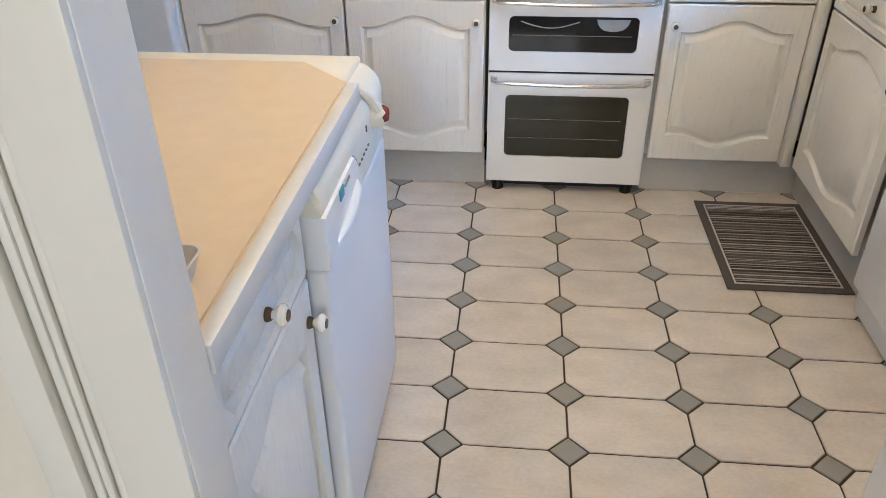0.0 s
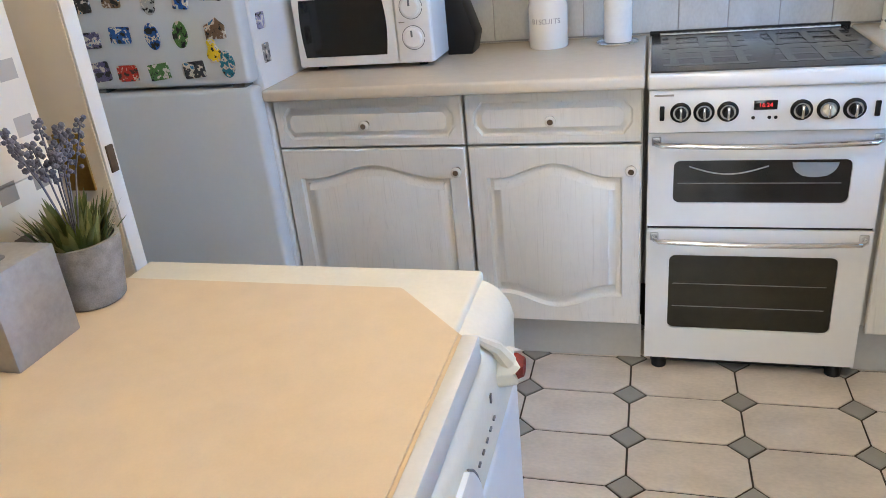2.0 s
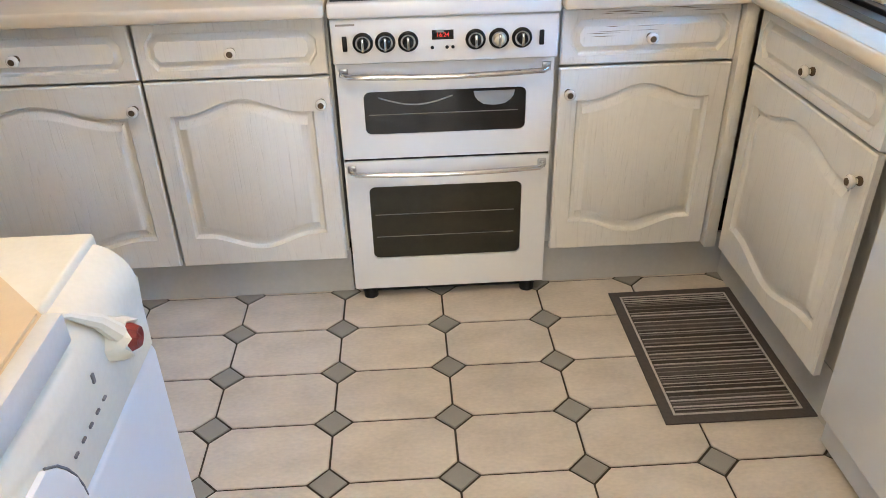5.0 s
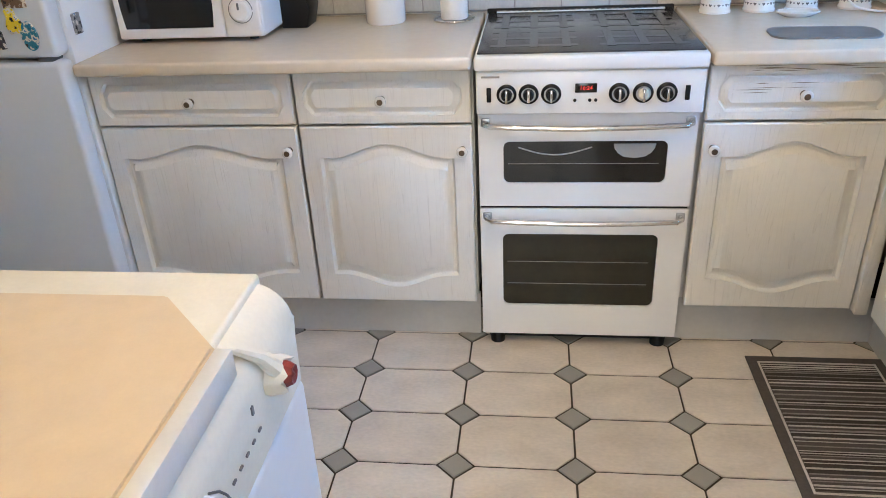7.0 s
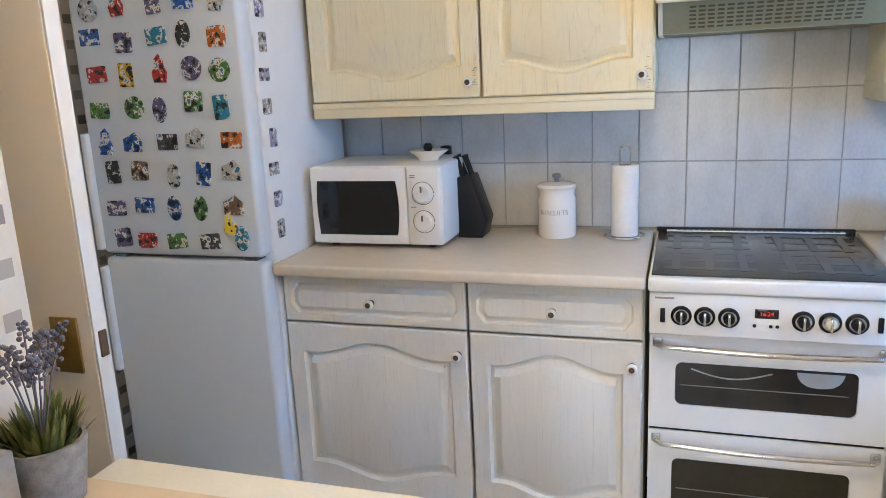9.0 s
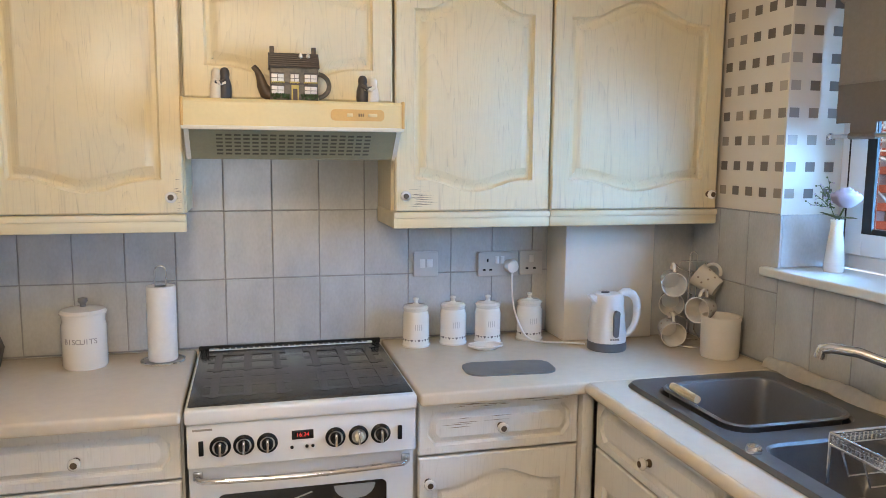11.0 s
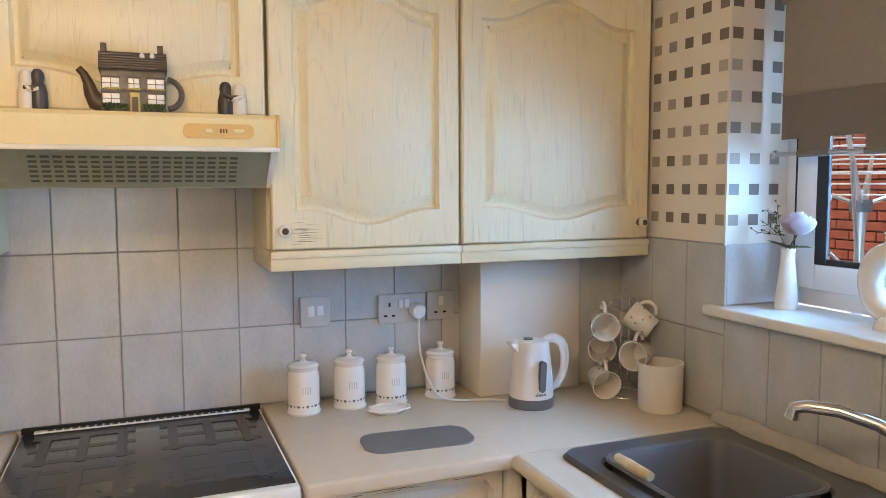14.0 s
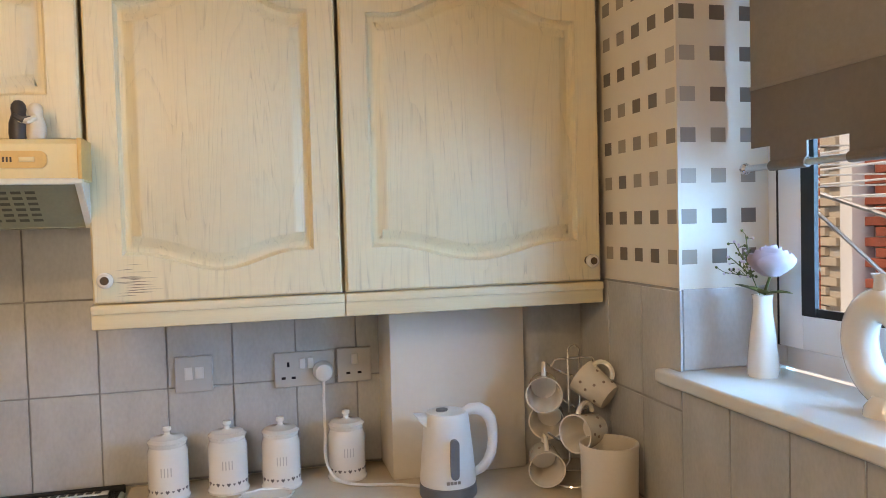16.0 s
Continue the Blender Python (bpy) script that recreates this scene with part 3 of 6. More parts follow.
# ---- cabinets ----
def base_cabinet(name, m, w, paint, hinge, label, split=0.722, top=0.872, foot=0.158, depth=0.50, group="base units", body_top=WT - 0.040):
    """m carries the unit: x along its front, -y outwards, its front face at y 0."""
    ob = base_at(name, m @ Vector((0, 0.25, 0)), label, "cabinet", group)
    bm = bx(-w / 2 + 0.001, w / 2 - 0.001, 0.065, depth, foot - 0.008, body_top)
    bmesh.ops.transform(bm, matrix=m, verts=bm.verts)
    part("body", bm, "paint_daylit", ob)
    g = 0.0036
    for nm, z0, z1 in (("drawer_front", split + g, top), ("door", foot, split - g)):
        ww, h = w - 2 * g, z1 - z0
        shape = drawer_shape(ww, h) if nm == "drawer_front" else cathedral(ww, h)
        bm = panel_front(ww, h, shape, mould=0.62 if nm == "drawer_front" else 1.0)
        bmesh.ops.transform(bm, matrix=m @ Matrix.Translation((0, 0, z0)), verts=bm.verts)
        f = part(nm, bm, paint, ob)
        at = Vector((0, 0, z0 + h * 0.47)) if nm == "drawer_front" else Vector((hinge * (w / 2 - 0.030), 0, z1 - 0.068))
        knob(m @ at, (m.to_3x3() @ Vector((0, -1, 0))), f)
    return ob


base_cabinet("base_cabinet", pose(-0.783, -0.572, 0), 0.588, "paint_daylit", 1, "white limed-oak base unit with a drawer beside the fridge")
base_cabinet("base_cabinet", pose(-0.242, -0.572, 0), 0.490, "paint_daylit", 1, "white limed-oak base unit with a drawer beside the cooker")
corner_unit = base_cabinet("base_cabinet", pose(0.845, -0.572, 0), 0.474, "paint_daylit", -1, "white limed-oak corner base unit with a drawer")
front_ = [o for o in corner_unit.children if o.name.startswith("drawer_front")][0]
wr = random.Random(21)
for k in range(22):
    x, ln, th_ = wr.uniform(0.65, 0.97), wr.uniform(0.03, 0.11), wr.uniform(0.0004, 0.0011)
    z = wr.uniform(0.853, 0.869) if k % 4 else wr.uniform(0.790, 0.835)
    ln = min(ln, 1.06 - x)
    part("chip", prism(B(), [(x, z), (x + ln * 0.4, z - th_), (x + ln, z), (x + ln * 0.6, z + th_)], -0.5724, -0.5716), "wear_line", front_, "worn streak of bare wood")
solo("corner_post", bx(1.083, 1.118, -0.590, -0.50, 0.150, WT - 0.038, 0.002), "paint_daylit", "white filler post in the inner kitchen corner", "cabinet")
base_cabinet("base_cabinet", pose(1.118, -0.905, 0, 0, 0, -90), 0.60, "paint_daylit", 1, "white limed-oak sink unit with a false drawer", body_top=0.70)
base_cabinet("base_cabinet", pose(-0.193, -2.41, 0, 0, 0, 90), 0.385, "paint_daylit", 1, "white peninsula unit with a drawer", 0.700, 0.838, 0.13, 0.56, body_top=0.848)


def wall_cabinet(x0, x1, z0, z1, doors, label, worn=True):
    ob = base_at("wall_cabinet", ((x0 + x1) / 2, -0.15, z0), label, "cabinet", "wall units")
    part("body", bx(x0, x1, -0.238, -0.001, z0, z1), "paint_lamplit", ob)
    for a, b, paint, side in doors:
        w, h = b - a - 0.006, z1 - z0 - 0.004
        bm = panel_front(w, h, cathedral(w, h, 0.056, 0.036, 0.056, 0.062, 0.036) if h > 0.5 else cathedral(w, h, 0.056, 0.036, 0.050, 0.040, 0.036))
        bmesh.ops.transform(bm, matrix=pose((a + b) / 2, -0.297, z0 + 0.002), verts=bm.verts)
        f = part("door", bm, paint, ob)
        if side:
            kx = b - 0.034 if side > 0 else a + 0.030
            knob((kx, -0.297, z0 + 0.048), (0, -1, 0), f)
            wear = random.Random(int(1000 * (kx + 3)))
            if worn:
                for q in range(22):
                    if side < 0:
                        xa, ln = kx + wear.uniform(0.008, 0.045), wear.uniform(0.015, 0.085)
                        zc = z0 + 0.046 + wear.gauss(-0.004, 0.013)
                    else:
                        ln = wear.uniform(0.006, 0.020)
                        xa, zc = b - 0.006 - ln - 0.012 * wear.random(), z0 + 0.058 + wear.gauss(0.0, 0.022)
                    th_ = wear.uniform(0.0003, 0.0009)
                    zc = max(z0 + 0.008, zc)
                    part("chip", prism(B(), [(xa, zc), (xa + ln * 0.4, zc - th_), (xa + ln, zc), (xa + ln * 0.6, zc + th_)], -0.2974, -0.2966), "wear_line", f, "worn streak of bare wood")
    return ob


wall_cabinet(-1.062, -0.497, 1.372, 2.062, ((-1.062, -0.497, "paint_lamplit", 1),), "cream limed-oak wall unit beside the fridge")
wall_cabinet(-0.495, 0.008, 1.372, 2.062, ((-0.495, 0.008, "paint_lamplit", 1),), "cream limed-oak wall unit with a worn handle")
wall_cabinet(0.011, 0.593, 1.69, 2.062, ((0.011, 0.593, "paint_lamplit", 0),), "short yellow-cream wall unit above the hood")
wall_cabinet(0.596, 1.087, 1.372, 2.062, ((0.596, 1.087, "paint_lamplit", -1),), "cream limed-oak wall unit beside the hood")
wall_cabinet(1.090, 1.682, 1.372, 2.062, ((1.090, 1.682, "paint_lamplit", 1),), "pale cream wall unit in the window corner", False)
for x0, x1 in ((-1.062, 0.010), (0.594, 1.090), (1.0905, 1.684)):
    bm = bx(x0, x1, -0.296, -0.270, 1.322, 1.362, 0.003)
    box(bm, x0, x1, -0.302, -0.271, 1.352, 1.371, 0.004)
    solo("light_rail", bm, "rail_lamplit", "cream moulded light rail under the wall units", "trim")
solo("light_rail", bx(0.594, 0.612, -0.2695, -0.002, 1.322, 1.371, 0.002), "rail_lamplit", "cream return of the light rail", "trim")
corn = bx(-1.062, 1.695, -0.312, -0.002, 2.063, 2.085, 0.004)
box(corn, -1.062, 1.699, -0.330, -0.002, 2.082, 2.112, 0.008, 3)
solo("cornice", corn, "rail_lamplit", "pale moulded cornice on top of the wall units", "trim")
solo("pillar", bx(1.205, 1.535, -0.165, -0.001, WT, 1.371, 0.003), "plaster", "cream boxed-in pipe casing beneath the wall units", "boxing")

solo("boxing", bx(1.537, 1.6935, -0.150, -0.001, WT, 1.371, 0.002), "wall_tile", "grey tiled boxing in the corner beside the pipe casing", "boxing")

# ---- cooker ----
ck = base_at("cooker", (0.306, -0.3, 0.0), "white freestanding double-oven gas cooker with a glass hob", "cooker")
X0, X1 = 0.016, 0.597
part("body", many([(X0 + 0.002, X1 - 0.002, -0.545, -0.03, 0.035, 0.872)]), "white_enamel", ck)
part("plinth", bx(X0 + 0.02, X1 - 0.02, -0.53, -0.06, 0.012, 0.034), "black_plastic", ck)
for fx in (X0 + 0.045, X1 - 0.045):
    part("foot", lathe(B(), [(0, 0), (0.022, 0), (0.022, 0.02), (0.016, 0.035)], pose(fx, -0.535, 0), 16), "black_plastic", ck)
hob = B()
box(hob, X0 - 0.004, X1 + 0.002, -0.612, -0.020, 0.874, 0.913, 0.008, 3)
part("hob_top", hob, "white_enamel", ck)
lid = part("glass_lid", bx(X0 + 0.004, X1 - 0.006, -0.590, -0.030, 0.9135, 0.9175, 0.002), "hob_glass", ck, "dark reflecting glass lid")
for gx in (0.165, 0.45):
    for gy in (-0.19, -0.43):
        for d in (-0.085, 0.0, 0.085):
            part("pan_bar", bx(gx - 0.115, gx + 0.115, gy + d - 0.011, gy + d + 0.011, 0.9177, 0.9180), "hob_grid", lid)
            part("pan_bar", bx(gx + d - 0.011, gx + d + 0.011, gy - 0.105, gy + 0.105, 0.9181, 0.9184), "hob_grid", lid)
vent = part("vent_strip", bx(X0 + 0.03, X1 - 0.03, -0.056, -0.036, 0.918, 0.922, 0.001), "white_enamel", ck)
bm = B()
for k in range(26):
    xx = X0 + 0.06 + k * 0.0185
    box(bm, xx, xx + 0.013, -0.053, -0.040, 0.9222, 0.9228)
part("slot", bm, "black_plastic", vent, "row of dark vent slots")
part("rear_rail", bx(X0 - 0.002, X1 + 0.002, -0.028, -0.014, 0.905, 0.926, 0.003), "black_plastic", ck)
panel = part("control_panel", bx(X0, X1, -0.600, -0.546, 0.757, 0.872, 0.005, 3), "white_enamel", ck)
ZK = 0.812
for kx in (0.096, 0.153, 0.211, 0.383, 0.443, 0.502):
    m = pose(kx, -0.600, ZK, 90)
    kb = part("dial", lathe(B(), [(0.026, 0), (0.026, 0.004), (0.022, 0.006), (0.019, 0.010)], m, 26), "black_plastic", ck)
    cap = lathe(B(), [(0.0145, 0.006), (0.013, 0.022), (0.010, 0.025), (0, 0.025)], m, 22)
    part("knob", cap, "aged_plastic" if abs(kx - 0.443) < 0.001 else "black_plastic", kb)
    part("pointer", bx(kx - 0.0035, kx + 0.0035, -0.630, -0.618, ZK - 0.016, ZK + 0.016, 0.002), "chrome", kb, "chrome pointer")
    part("rim", tube(B(), arc((kx, -0.604, ZK), 0.0225, 20, 160, (1, 0, 0), (0, 0, 1), 12), 0.0012, 5), "chrome", kb)
for lx in (0.050, 0.553):
    part("rocker", bx(lx - 0.006, lx + 0.006, -0.606, -0.599, ZK - 0.020, ZK + 0.018, 0.002), "black_plastic", panel)
disp = part("display", bx(0.272, 0.327, -0.6015, -0.599, ZK + 0.002, ZK + 0.026, 0.0005), "black_glass", ck)
text_part("16:24", 0.015, pose(0.2995, -0.6022, ZK + 0.014, 90), "red_display", disp, "digits")
for bx_ in (0.272, 0.310, 0.325):
    part("button", lathe(B(), [(0.0045, 0), (0.004, 0.003), (0, 0.003)], pose(bx_, -0.600, ZK - 0.018, 90), 12), "black_plastic", panel)
part("brand_mark", bx(0.030, 0.078, -0.6007, -0.5995, 0.855, 0.860), "lettering", panel)


def oven_door(z0, z1, wx0, wx1, wz0, wz1, hz, items):
    yf = -0.568
    d = B()
    outer = [(X0 + 0.001, z0), (X1 - 0.001, z0), (X1 - 0.001, z1), (X0 + 0.001, z1)]
    hole = rounded(wx0, wx1, wz0, wz1, 0.018)
    e0 = [d.verts.new((x, yf, z)) for x, z in outer]
    e1 = [d.verts.new((x, yf + 0.022, z)) for x, z in outer]
    h0 = [d.verts.new((x, yf, z)) for x, z in hole]
    h1 = [d.verts.new((x, yf + 0.008, z)) for x, z in hole]
    for p, q in ((e0, e1), (h0, h1)):
        for k in range(len(p)):
            d.faces.new((p[k], p[(k + 1) % len(p)], q[(k + 1) % len(p)], q[k]))
    es = [d.edges.get((p[k], p[(k + 1) % len(p)])) for p in (e0, h0) for k in range(len(p))]
    bmesh.ops.triangle_fill(d, use_beauty=True, edges=es)
    ob = part("oven_door", d, "white_enamel", ck)
    part("window", prism(B(), rounded(wx0 - 0.002, wx1 + 0.002, wz0 - 0.002, wz1 + 0.002, 0.018), yf + 0.0075, yf + 0.012), "black_glass" if hz > 0.6 else "oven_glass", ob)
    for k in items:
        part("shelf_wire", tube(B(), [(wx0 + 0.012, yf + 0.0068, k), (wx1 - 0.02, yf + 0.0068, k)], 0.0013, 6), "hob_wire", ob)
    bar = [(X0 + 0.022, yf, hz), (X0 + 0.022, yf - 0.022, hz), (X0 + 0.034, yf - 0.034, hz - 0.002)]
    bar += [(X0 + 0.034 + (X1 - X0 - 0.068) * k / 8, yf - 0.034 - 0.004 * math.sin(math.pi * k / 8), hz - 0.002 - 0.005 * math.sin(math.pi * k / 8)) for k in range(1, 8)]
    bar += [(X1 - 0.034, yf - 0.034, hz - 0.002), (X1 - 0.022, yf - 0.022, hz), (X1 - 0.022, yf, hz)]
    hd = part("handle", tube(B(), bar, 0.0075, 12), "chrome", ob, "curved chrome bar handle")
    for ex in (X0 + 0.022, X1 - 0.022):
        part("boss", bx(ex - 0.012, ex + 0.012, yf - 0.004, yf, hz - 0.012, hz + 0.012, 0.003), "steel", ob)
    return ob


# Black strips put in where shade darkens the gaps round the upper oven door.
for z0, z1 in ((0.469, 0.481), (0.747, 0.760)):
    part("door_gap", bx(X0 + 0.003, X1 - 0.003, -0.5605, -0.545, z0, z1), "black_plastic", ck, "black strip for the shade in the oven door gaps")
up = oven_door(0.479, 0.748, 0.085, 0.524, 0.548, 0.671, 0.726, (0.604,))
part("dish", lathe(B(), [(0.0, 0.0), (0.026, 0.001), (0.042, 0.006), (0.054, 0.016), (0.061, 0.029), (0.064, 0.043), (0.060, 0.043)], pose(0.438, -0.5602, 0.618) @ Matrix.Diagonal((1, 0.01, 1, 1)), 24), "bowl_glass", up, "white bowl behind the oven glass")
part("plate", tube(B(), [(0.125 + 0.2 * k / 14, -0.5605, 0.652 - 0.022 * math.sin(math.pi * k / 14)) for k in range(15)], 0.0022, 6), "bowl_glass", up)
oven_door(0.045, 0.470, 0.081, 0.521, 0.150, 0.390, 0.448, (0.296, 0.222))

# ---- cooker hood ----
hd = base_at("cooker_hood", (0.3, -0.2, 1.53), "yellowed cooker hood with a slotted grille under the short unit", "cooker hood")
HX0, HX1 = 0.012, 0.606
prof = [(-0.385, 1.610), (-0.385, 1.676), (-0.378, 1.685), (-0.002, 1.685), (-0.002, 1.610)]
bm = B()
va = [bm.verts.new((HX0, y, z)) for y, z in prof]
vb = [bm.verts.new((HX1, y, z)) for y, z in prof]
bm.faces.new(va)
bm.faces.new(vb[::-1])
for k in range(5):
    bm.faces.new((va[k], vb[k], vb[(k + 1) % 5], va[(k + 1) % 5]))
part("fascia", bm, "hood_plastic", hd)
part("front_lip", bx(HX0 - 0.001, HX1 + 0.001, -0.389, -0.37, 1.603, 1.614, 0.003), "aged_plastic", hd)
for xs in (HX0 - 0.002, HX1 - 0.006):
    part("end_cap", bx(xs, xs + 0.008, -0.390, -0.30, 1.612, 1.687, 0.002), "hood_orange", hd, "amber plastic end cap")
for x0, x1 in ((HX0 + 0.004, HX0 + 0.016), (HX1 - 0.016, HX1 - 0.004)):
    bm = B()
    side = [(-0.372, 1.609), (-0.002, 1.609), (-0.002, 1.523), (-0.285, 1.523)]
    p = [bm.verts.new((x0, y, z)) for y, z in side]
    q = [bm.verts.new((x1, y, z)) for y, z in side]
    bm.faces.new(p)
    bm.faces.new(q[::-1])
    for k in range(4):
        bm.faces.new((p[k], q[k], q[(k + 1) % 4], p[(k + 1) % 4]))
    part("side_panel", bm, "aged_plastic", hd)
gr = B()
gv = [gr.verts.new(v) for v in ((HX0 + 0.016, -0.366, 1.606), (HX1 - 0.016, -0.366, 1.606), (HX1 - 0.016, -0.284, 1.526), (HX0 + 0.016, -0.284, 1.526))]
gr.faces.new(gv)
gk = [gr.verts.new(v.co + Vector((0, 0.004, 0.004))) for v in gv]
gr.faces.new(gk[::-1])
for k in range(4):
    gr.faces.new((gv[k], gv[(k + 1) % 4], gk[(k + 1) % 4], gk[k]))
grille = part("grille", gr, "hood_under", hd)
slots = B()
nrm, down = Vector((0, -0.707, -0.707)), Vector((0, 0.0082, -0.0080))
for c in range(18):
    for r in range(6):
        x = HX0 + 0.085 + c * 0.0238
        o = Vector((x, -0.3665, 1.6055)) + down * (1.6 + r * 1.25)
        e = [o, o + Vector((0.017, 0, 0)), o + Vector((0.017, 0, 0)) + down * 0.62, o + down * 0.62]
        slots.faces.new([slots.verts.new(v + nrm * 0.0006) for v in e])
tagged(part("slot_field", slots, "hood_mesh", grille), kind="stuff")
part("base_pan", bx(HX0 + 0.016, HX1 - 0.016, -0.284, -0.004, 1.524, 1.530), "hood_under", hd)
sw = part("switch_strip", prism(B(), rounded(0.402, 0.550, 1.632, 1.663, 0.012), -0.390, -0.384), "hood_orange", hd, "amber switch strip")
for x0, x1 in ((0.446, 0.462), (0.505, 0.530)):
    part("slider", bx(x0, x1, -0.3935, -0.389, 1.643, 1.652, 0.001), "hood_plastic", sw)
part("marks", many([(0.478 + 0.006 * k, 0.481 + 0.006 * k, -0.3908, -0.3895, 1.643, 1.652) for k in range(3)]), "worn_wood", sw)

# ---- fridge ----
FX0, FX1, FY = -1.655, -1.082, -0.655
fr = base_at("fridge_freezer", (-1.37, -0.35, 0.0), "tall pale fridge freezer covered in souvenir magnets", "fridge")
part("cabinet", bx(FX0, FX1, -0.585, -0.04, 0.03, 1.86, 0.006), "fridge_side", fr)
for nm, z0, z1 in (("freezer_door", 0.06, 0.930), ("fridge_door", 0.942, 1.86)):
    d = part(nm, bx(FX0, FX1, FY, -0.59, z0, z1, 0.016, 4), "fridge_paint", fr)
    hz0, hz1 = (0.55, 0.90) if z0 < 0.5 else (0.955, 1.32)
    part("handle", bx(FX0 - 0.012, FX0 + 0.010, FY - 0.018, FY + 0.02, hz0, hz1, 0.006, 3), "white_plastic", d, "white grip handle")
part("plinth_grille", bx(FX0 + 0.02, FX1 - 0.02, -0.60, -0.10, 0.0, 0.055), "grey_plastic", fr)
for hx in (FX0 + 0.05, FX1 - 0.05):
    part("hinge", bx(hx - 0.02, hx + 0.02, -0.64, -0.59, 0.930, 0.942), "grey_plastic", fr)

hues = [(0.45, 0.03, 0.02), (0.02, 0.10, 0.36), (0.60, 0.34, 0.02), (0.02, 0.20, 0.30), (0.20, 0.12, 0.07), (0.45, 0.45, 0.42), (0.08, 0.20, 0.05), (0.48, 0.12, 0.02), (0.12, 0.10, 0.20), (0.03, 0.03, 0.03), (0.05, 0.05, 0.06)]
rng = random.Random(7)
kinds = {}
for nm, pts in (("wide", rounded(-0.030, 0.030, -0.021, 0.021, 0.003, 2)), ("tall", rounded(-0.021, 0.021, -0.031, 0.031, 0.003, 2)), ("square", rounded(-0.026, 0.026, -0.026, 0.026, 0.006, 2)),
                ("round", [(0.030 * math.cos(k * math.pi / 12), 0.030 * math.sin(k * math.pi / 12)) for k in range(24)]),
                ("oval", [(0.020 * math.cos(k * math.pi / 12), 0.034 * math.sin(k * math.pi / 12)) for k in range(24)]),
                ("figure", [(-0.018, -0.036), (0.018, -0.036), (0.022, -0.010), (0.011, 0.006), (0.013, 0.022), (0.0, 0.036), (-0.013, 0.024), (-0.011, 0.006), (-0.023, -0.012)]),
                ("house", [(-0.028, -0.024), (0.028, -0.024), (0.028, 0.008), (0.006, 0.028), (-0.006, 0.020), (-0.028, 0.010)])):
    kinds[nm] = mesh_of("magnet", prism(B(), pts, -0.007, 0.0, bevel=0.0015))
    kinds[nm].materials.append(Q["souvenir"])
names = {"wide": "rectangular", "tall": "upright rectangular", "square": "square", "round": "round", "oval": "oval", "figure": "figure-shaped", "house": "house-shaped"}
for r in range(9):
    for c in range(5):
        k = rng.choice(list(kinds))
        x = FX0 + 0.075 + c * 0.106 + rng.uniform(-0.014, 0.014)
        z = 1.000 + r * 0.098 + rng.uniform(-0.012, 0.012)
        ob = new("fridge_magnet", kinds[k])
        ob.matrix_world = pose(x, FY, z, 0, rng.uniform(-7, 7), 0)
        ob.scale = (1.12, 1, 1.12)
        ob.color = (*rng.choice(hues), 1)
        tagged(ob, "colourful %s souvenir magnet on the fridge door" % names[k], "magnet", "fridge magnets")
for r in range(9):
    k = ("tall", "square", "wide")[r % 3]
    ob = new("fridge_magnet", kinds[k])
    ob.matrix_world = pose(FX1, -0.545 + rng.uniform(-0.01, 0.01), 1.01 + r * 0.092, 0, 0, 90)
    ob.scale = (0.8, 1, 0.9)
    ob.color = (*((0.30, 0.28, 0.40) if r % 2 else (0.30, 0.28, 0.26)), 1)
    tagged(ob, "small grey souvenir magnet on the side of the fridge", "magnet", "fridge magnets")
ob = new("fridge_magnet", kinds["figure"])
ob.matrix_world = pose(FX0 + 0.475, FY, 1.045, 0, -8, 0)
ob.color = (0.85, 0.62, 0.02, 1)
tagged(ob, "yellow duck-shaped souvenir magnet on the fridge door", "magnet", "fridge magnets")

# ---- peninsula washing machine ----
wm = base_at("washing_machine", (-0.45, -1.93, 0.0), "white washing machine with a broken corner under the peninsula", "washing machine")
part("body", bx(-0.76, -0.205, -2.208, -1.662, 0.02, 0.842, 0.010, 3), "white_machine", wm)
part("top_board", bx(-0.76, -0.206, -1.900, -1.655, 0.8425, 0.872, 0.006, 3), "aged_plastic", wm, "aged cream top")
part("front_door_panel", bx(-0.204, -0.164, -2.208, -1.660, 0.06, 0.700, 0.012, 4), "white_machine", wm)
bm = B()
ring = []
for k in range(9):
    a = radians(90 * k / 8)
    ring.append((-0.222 + 0.058 * math.sin(a), 0.806 + 0.058 * math.cos(a)))
ring += [(-0.166, 0.702), (-0.222, 0.702)]
p = [bm.verts.new((x, -2.208, z)) for x, z in ring]
q = [bm.verts.new((x, -1.662, z)) for x, z in ring]
bm.faces.new(p)
bm.faces.new(q[::-1])
for k in range(len(ring)):
    bm.faces.new((p[k], q[k], q[(k + 1) % len(ring)], p[(k + 1) % len(ring)]))
bmesh.ops.bevel(bm, geom=[e for f in bm.faces if len(f.verts) > 5 for e in f.edges], offset=0.006, segments=2, affect="EDGES")
cp = part("control_panel", bm, "aged_plastic", wm, "cream moulded control panel")
curve = [(-1.940, 0.706), (-1.942, 0.724), (-1.948, 0.744), (-1.957, 0.763), (-1.970, 0.781), (-1.990, 0.798)]
sd = part("soap_drawer", prism(B(), [(-2.2105, 0.704)] + curve + [(-2.2105, 0.798)], -0.224, -0.157, Matrix(((0, 1, 0, 0), (1, 0, 0, 0), (0, 0, 1, 0), (0, 0, 0, 1))), 0.003), "white_machine", wm, "white soap drawer with a moulded pull")
part("pull", tube(B(), [(-0.158, -2.155, 0.722), (-0.153, -2.11, 0.726), (-0.152, -2.05, 0.732), (-0.154, -2.00, 0.742), (-0.158, -1.985, 0.750)], [0.004, 0.009, 0.010, 0.008, 0.004], 12), "white_machine", sd)
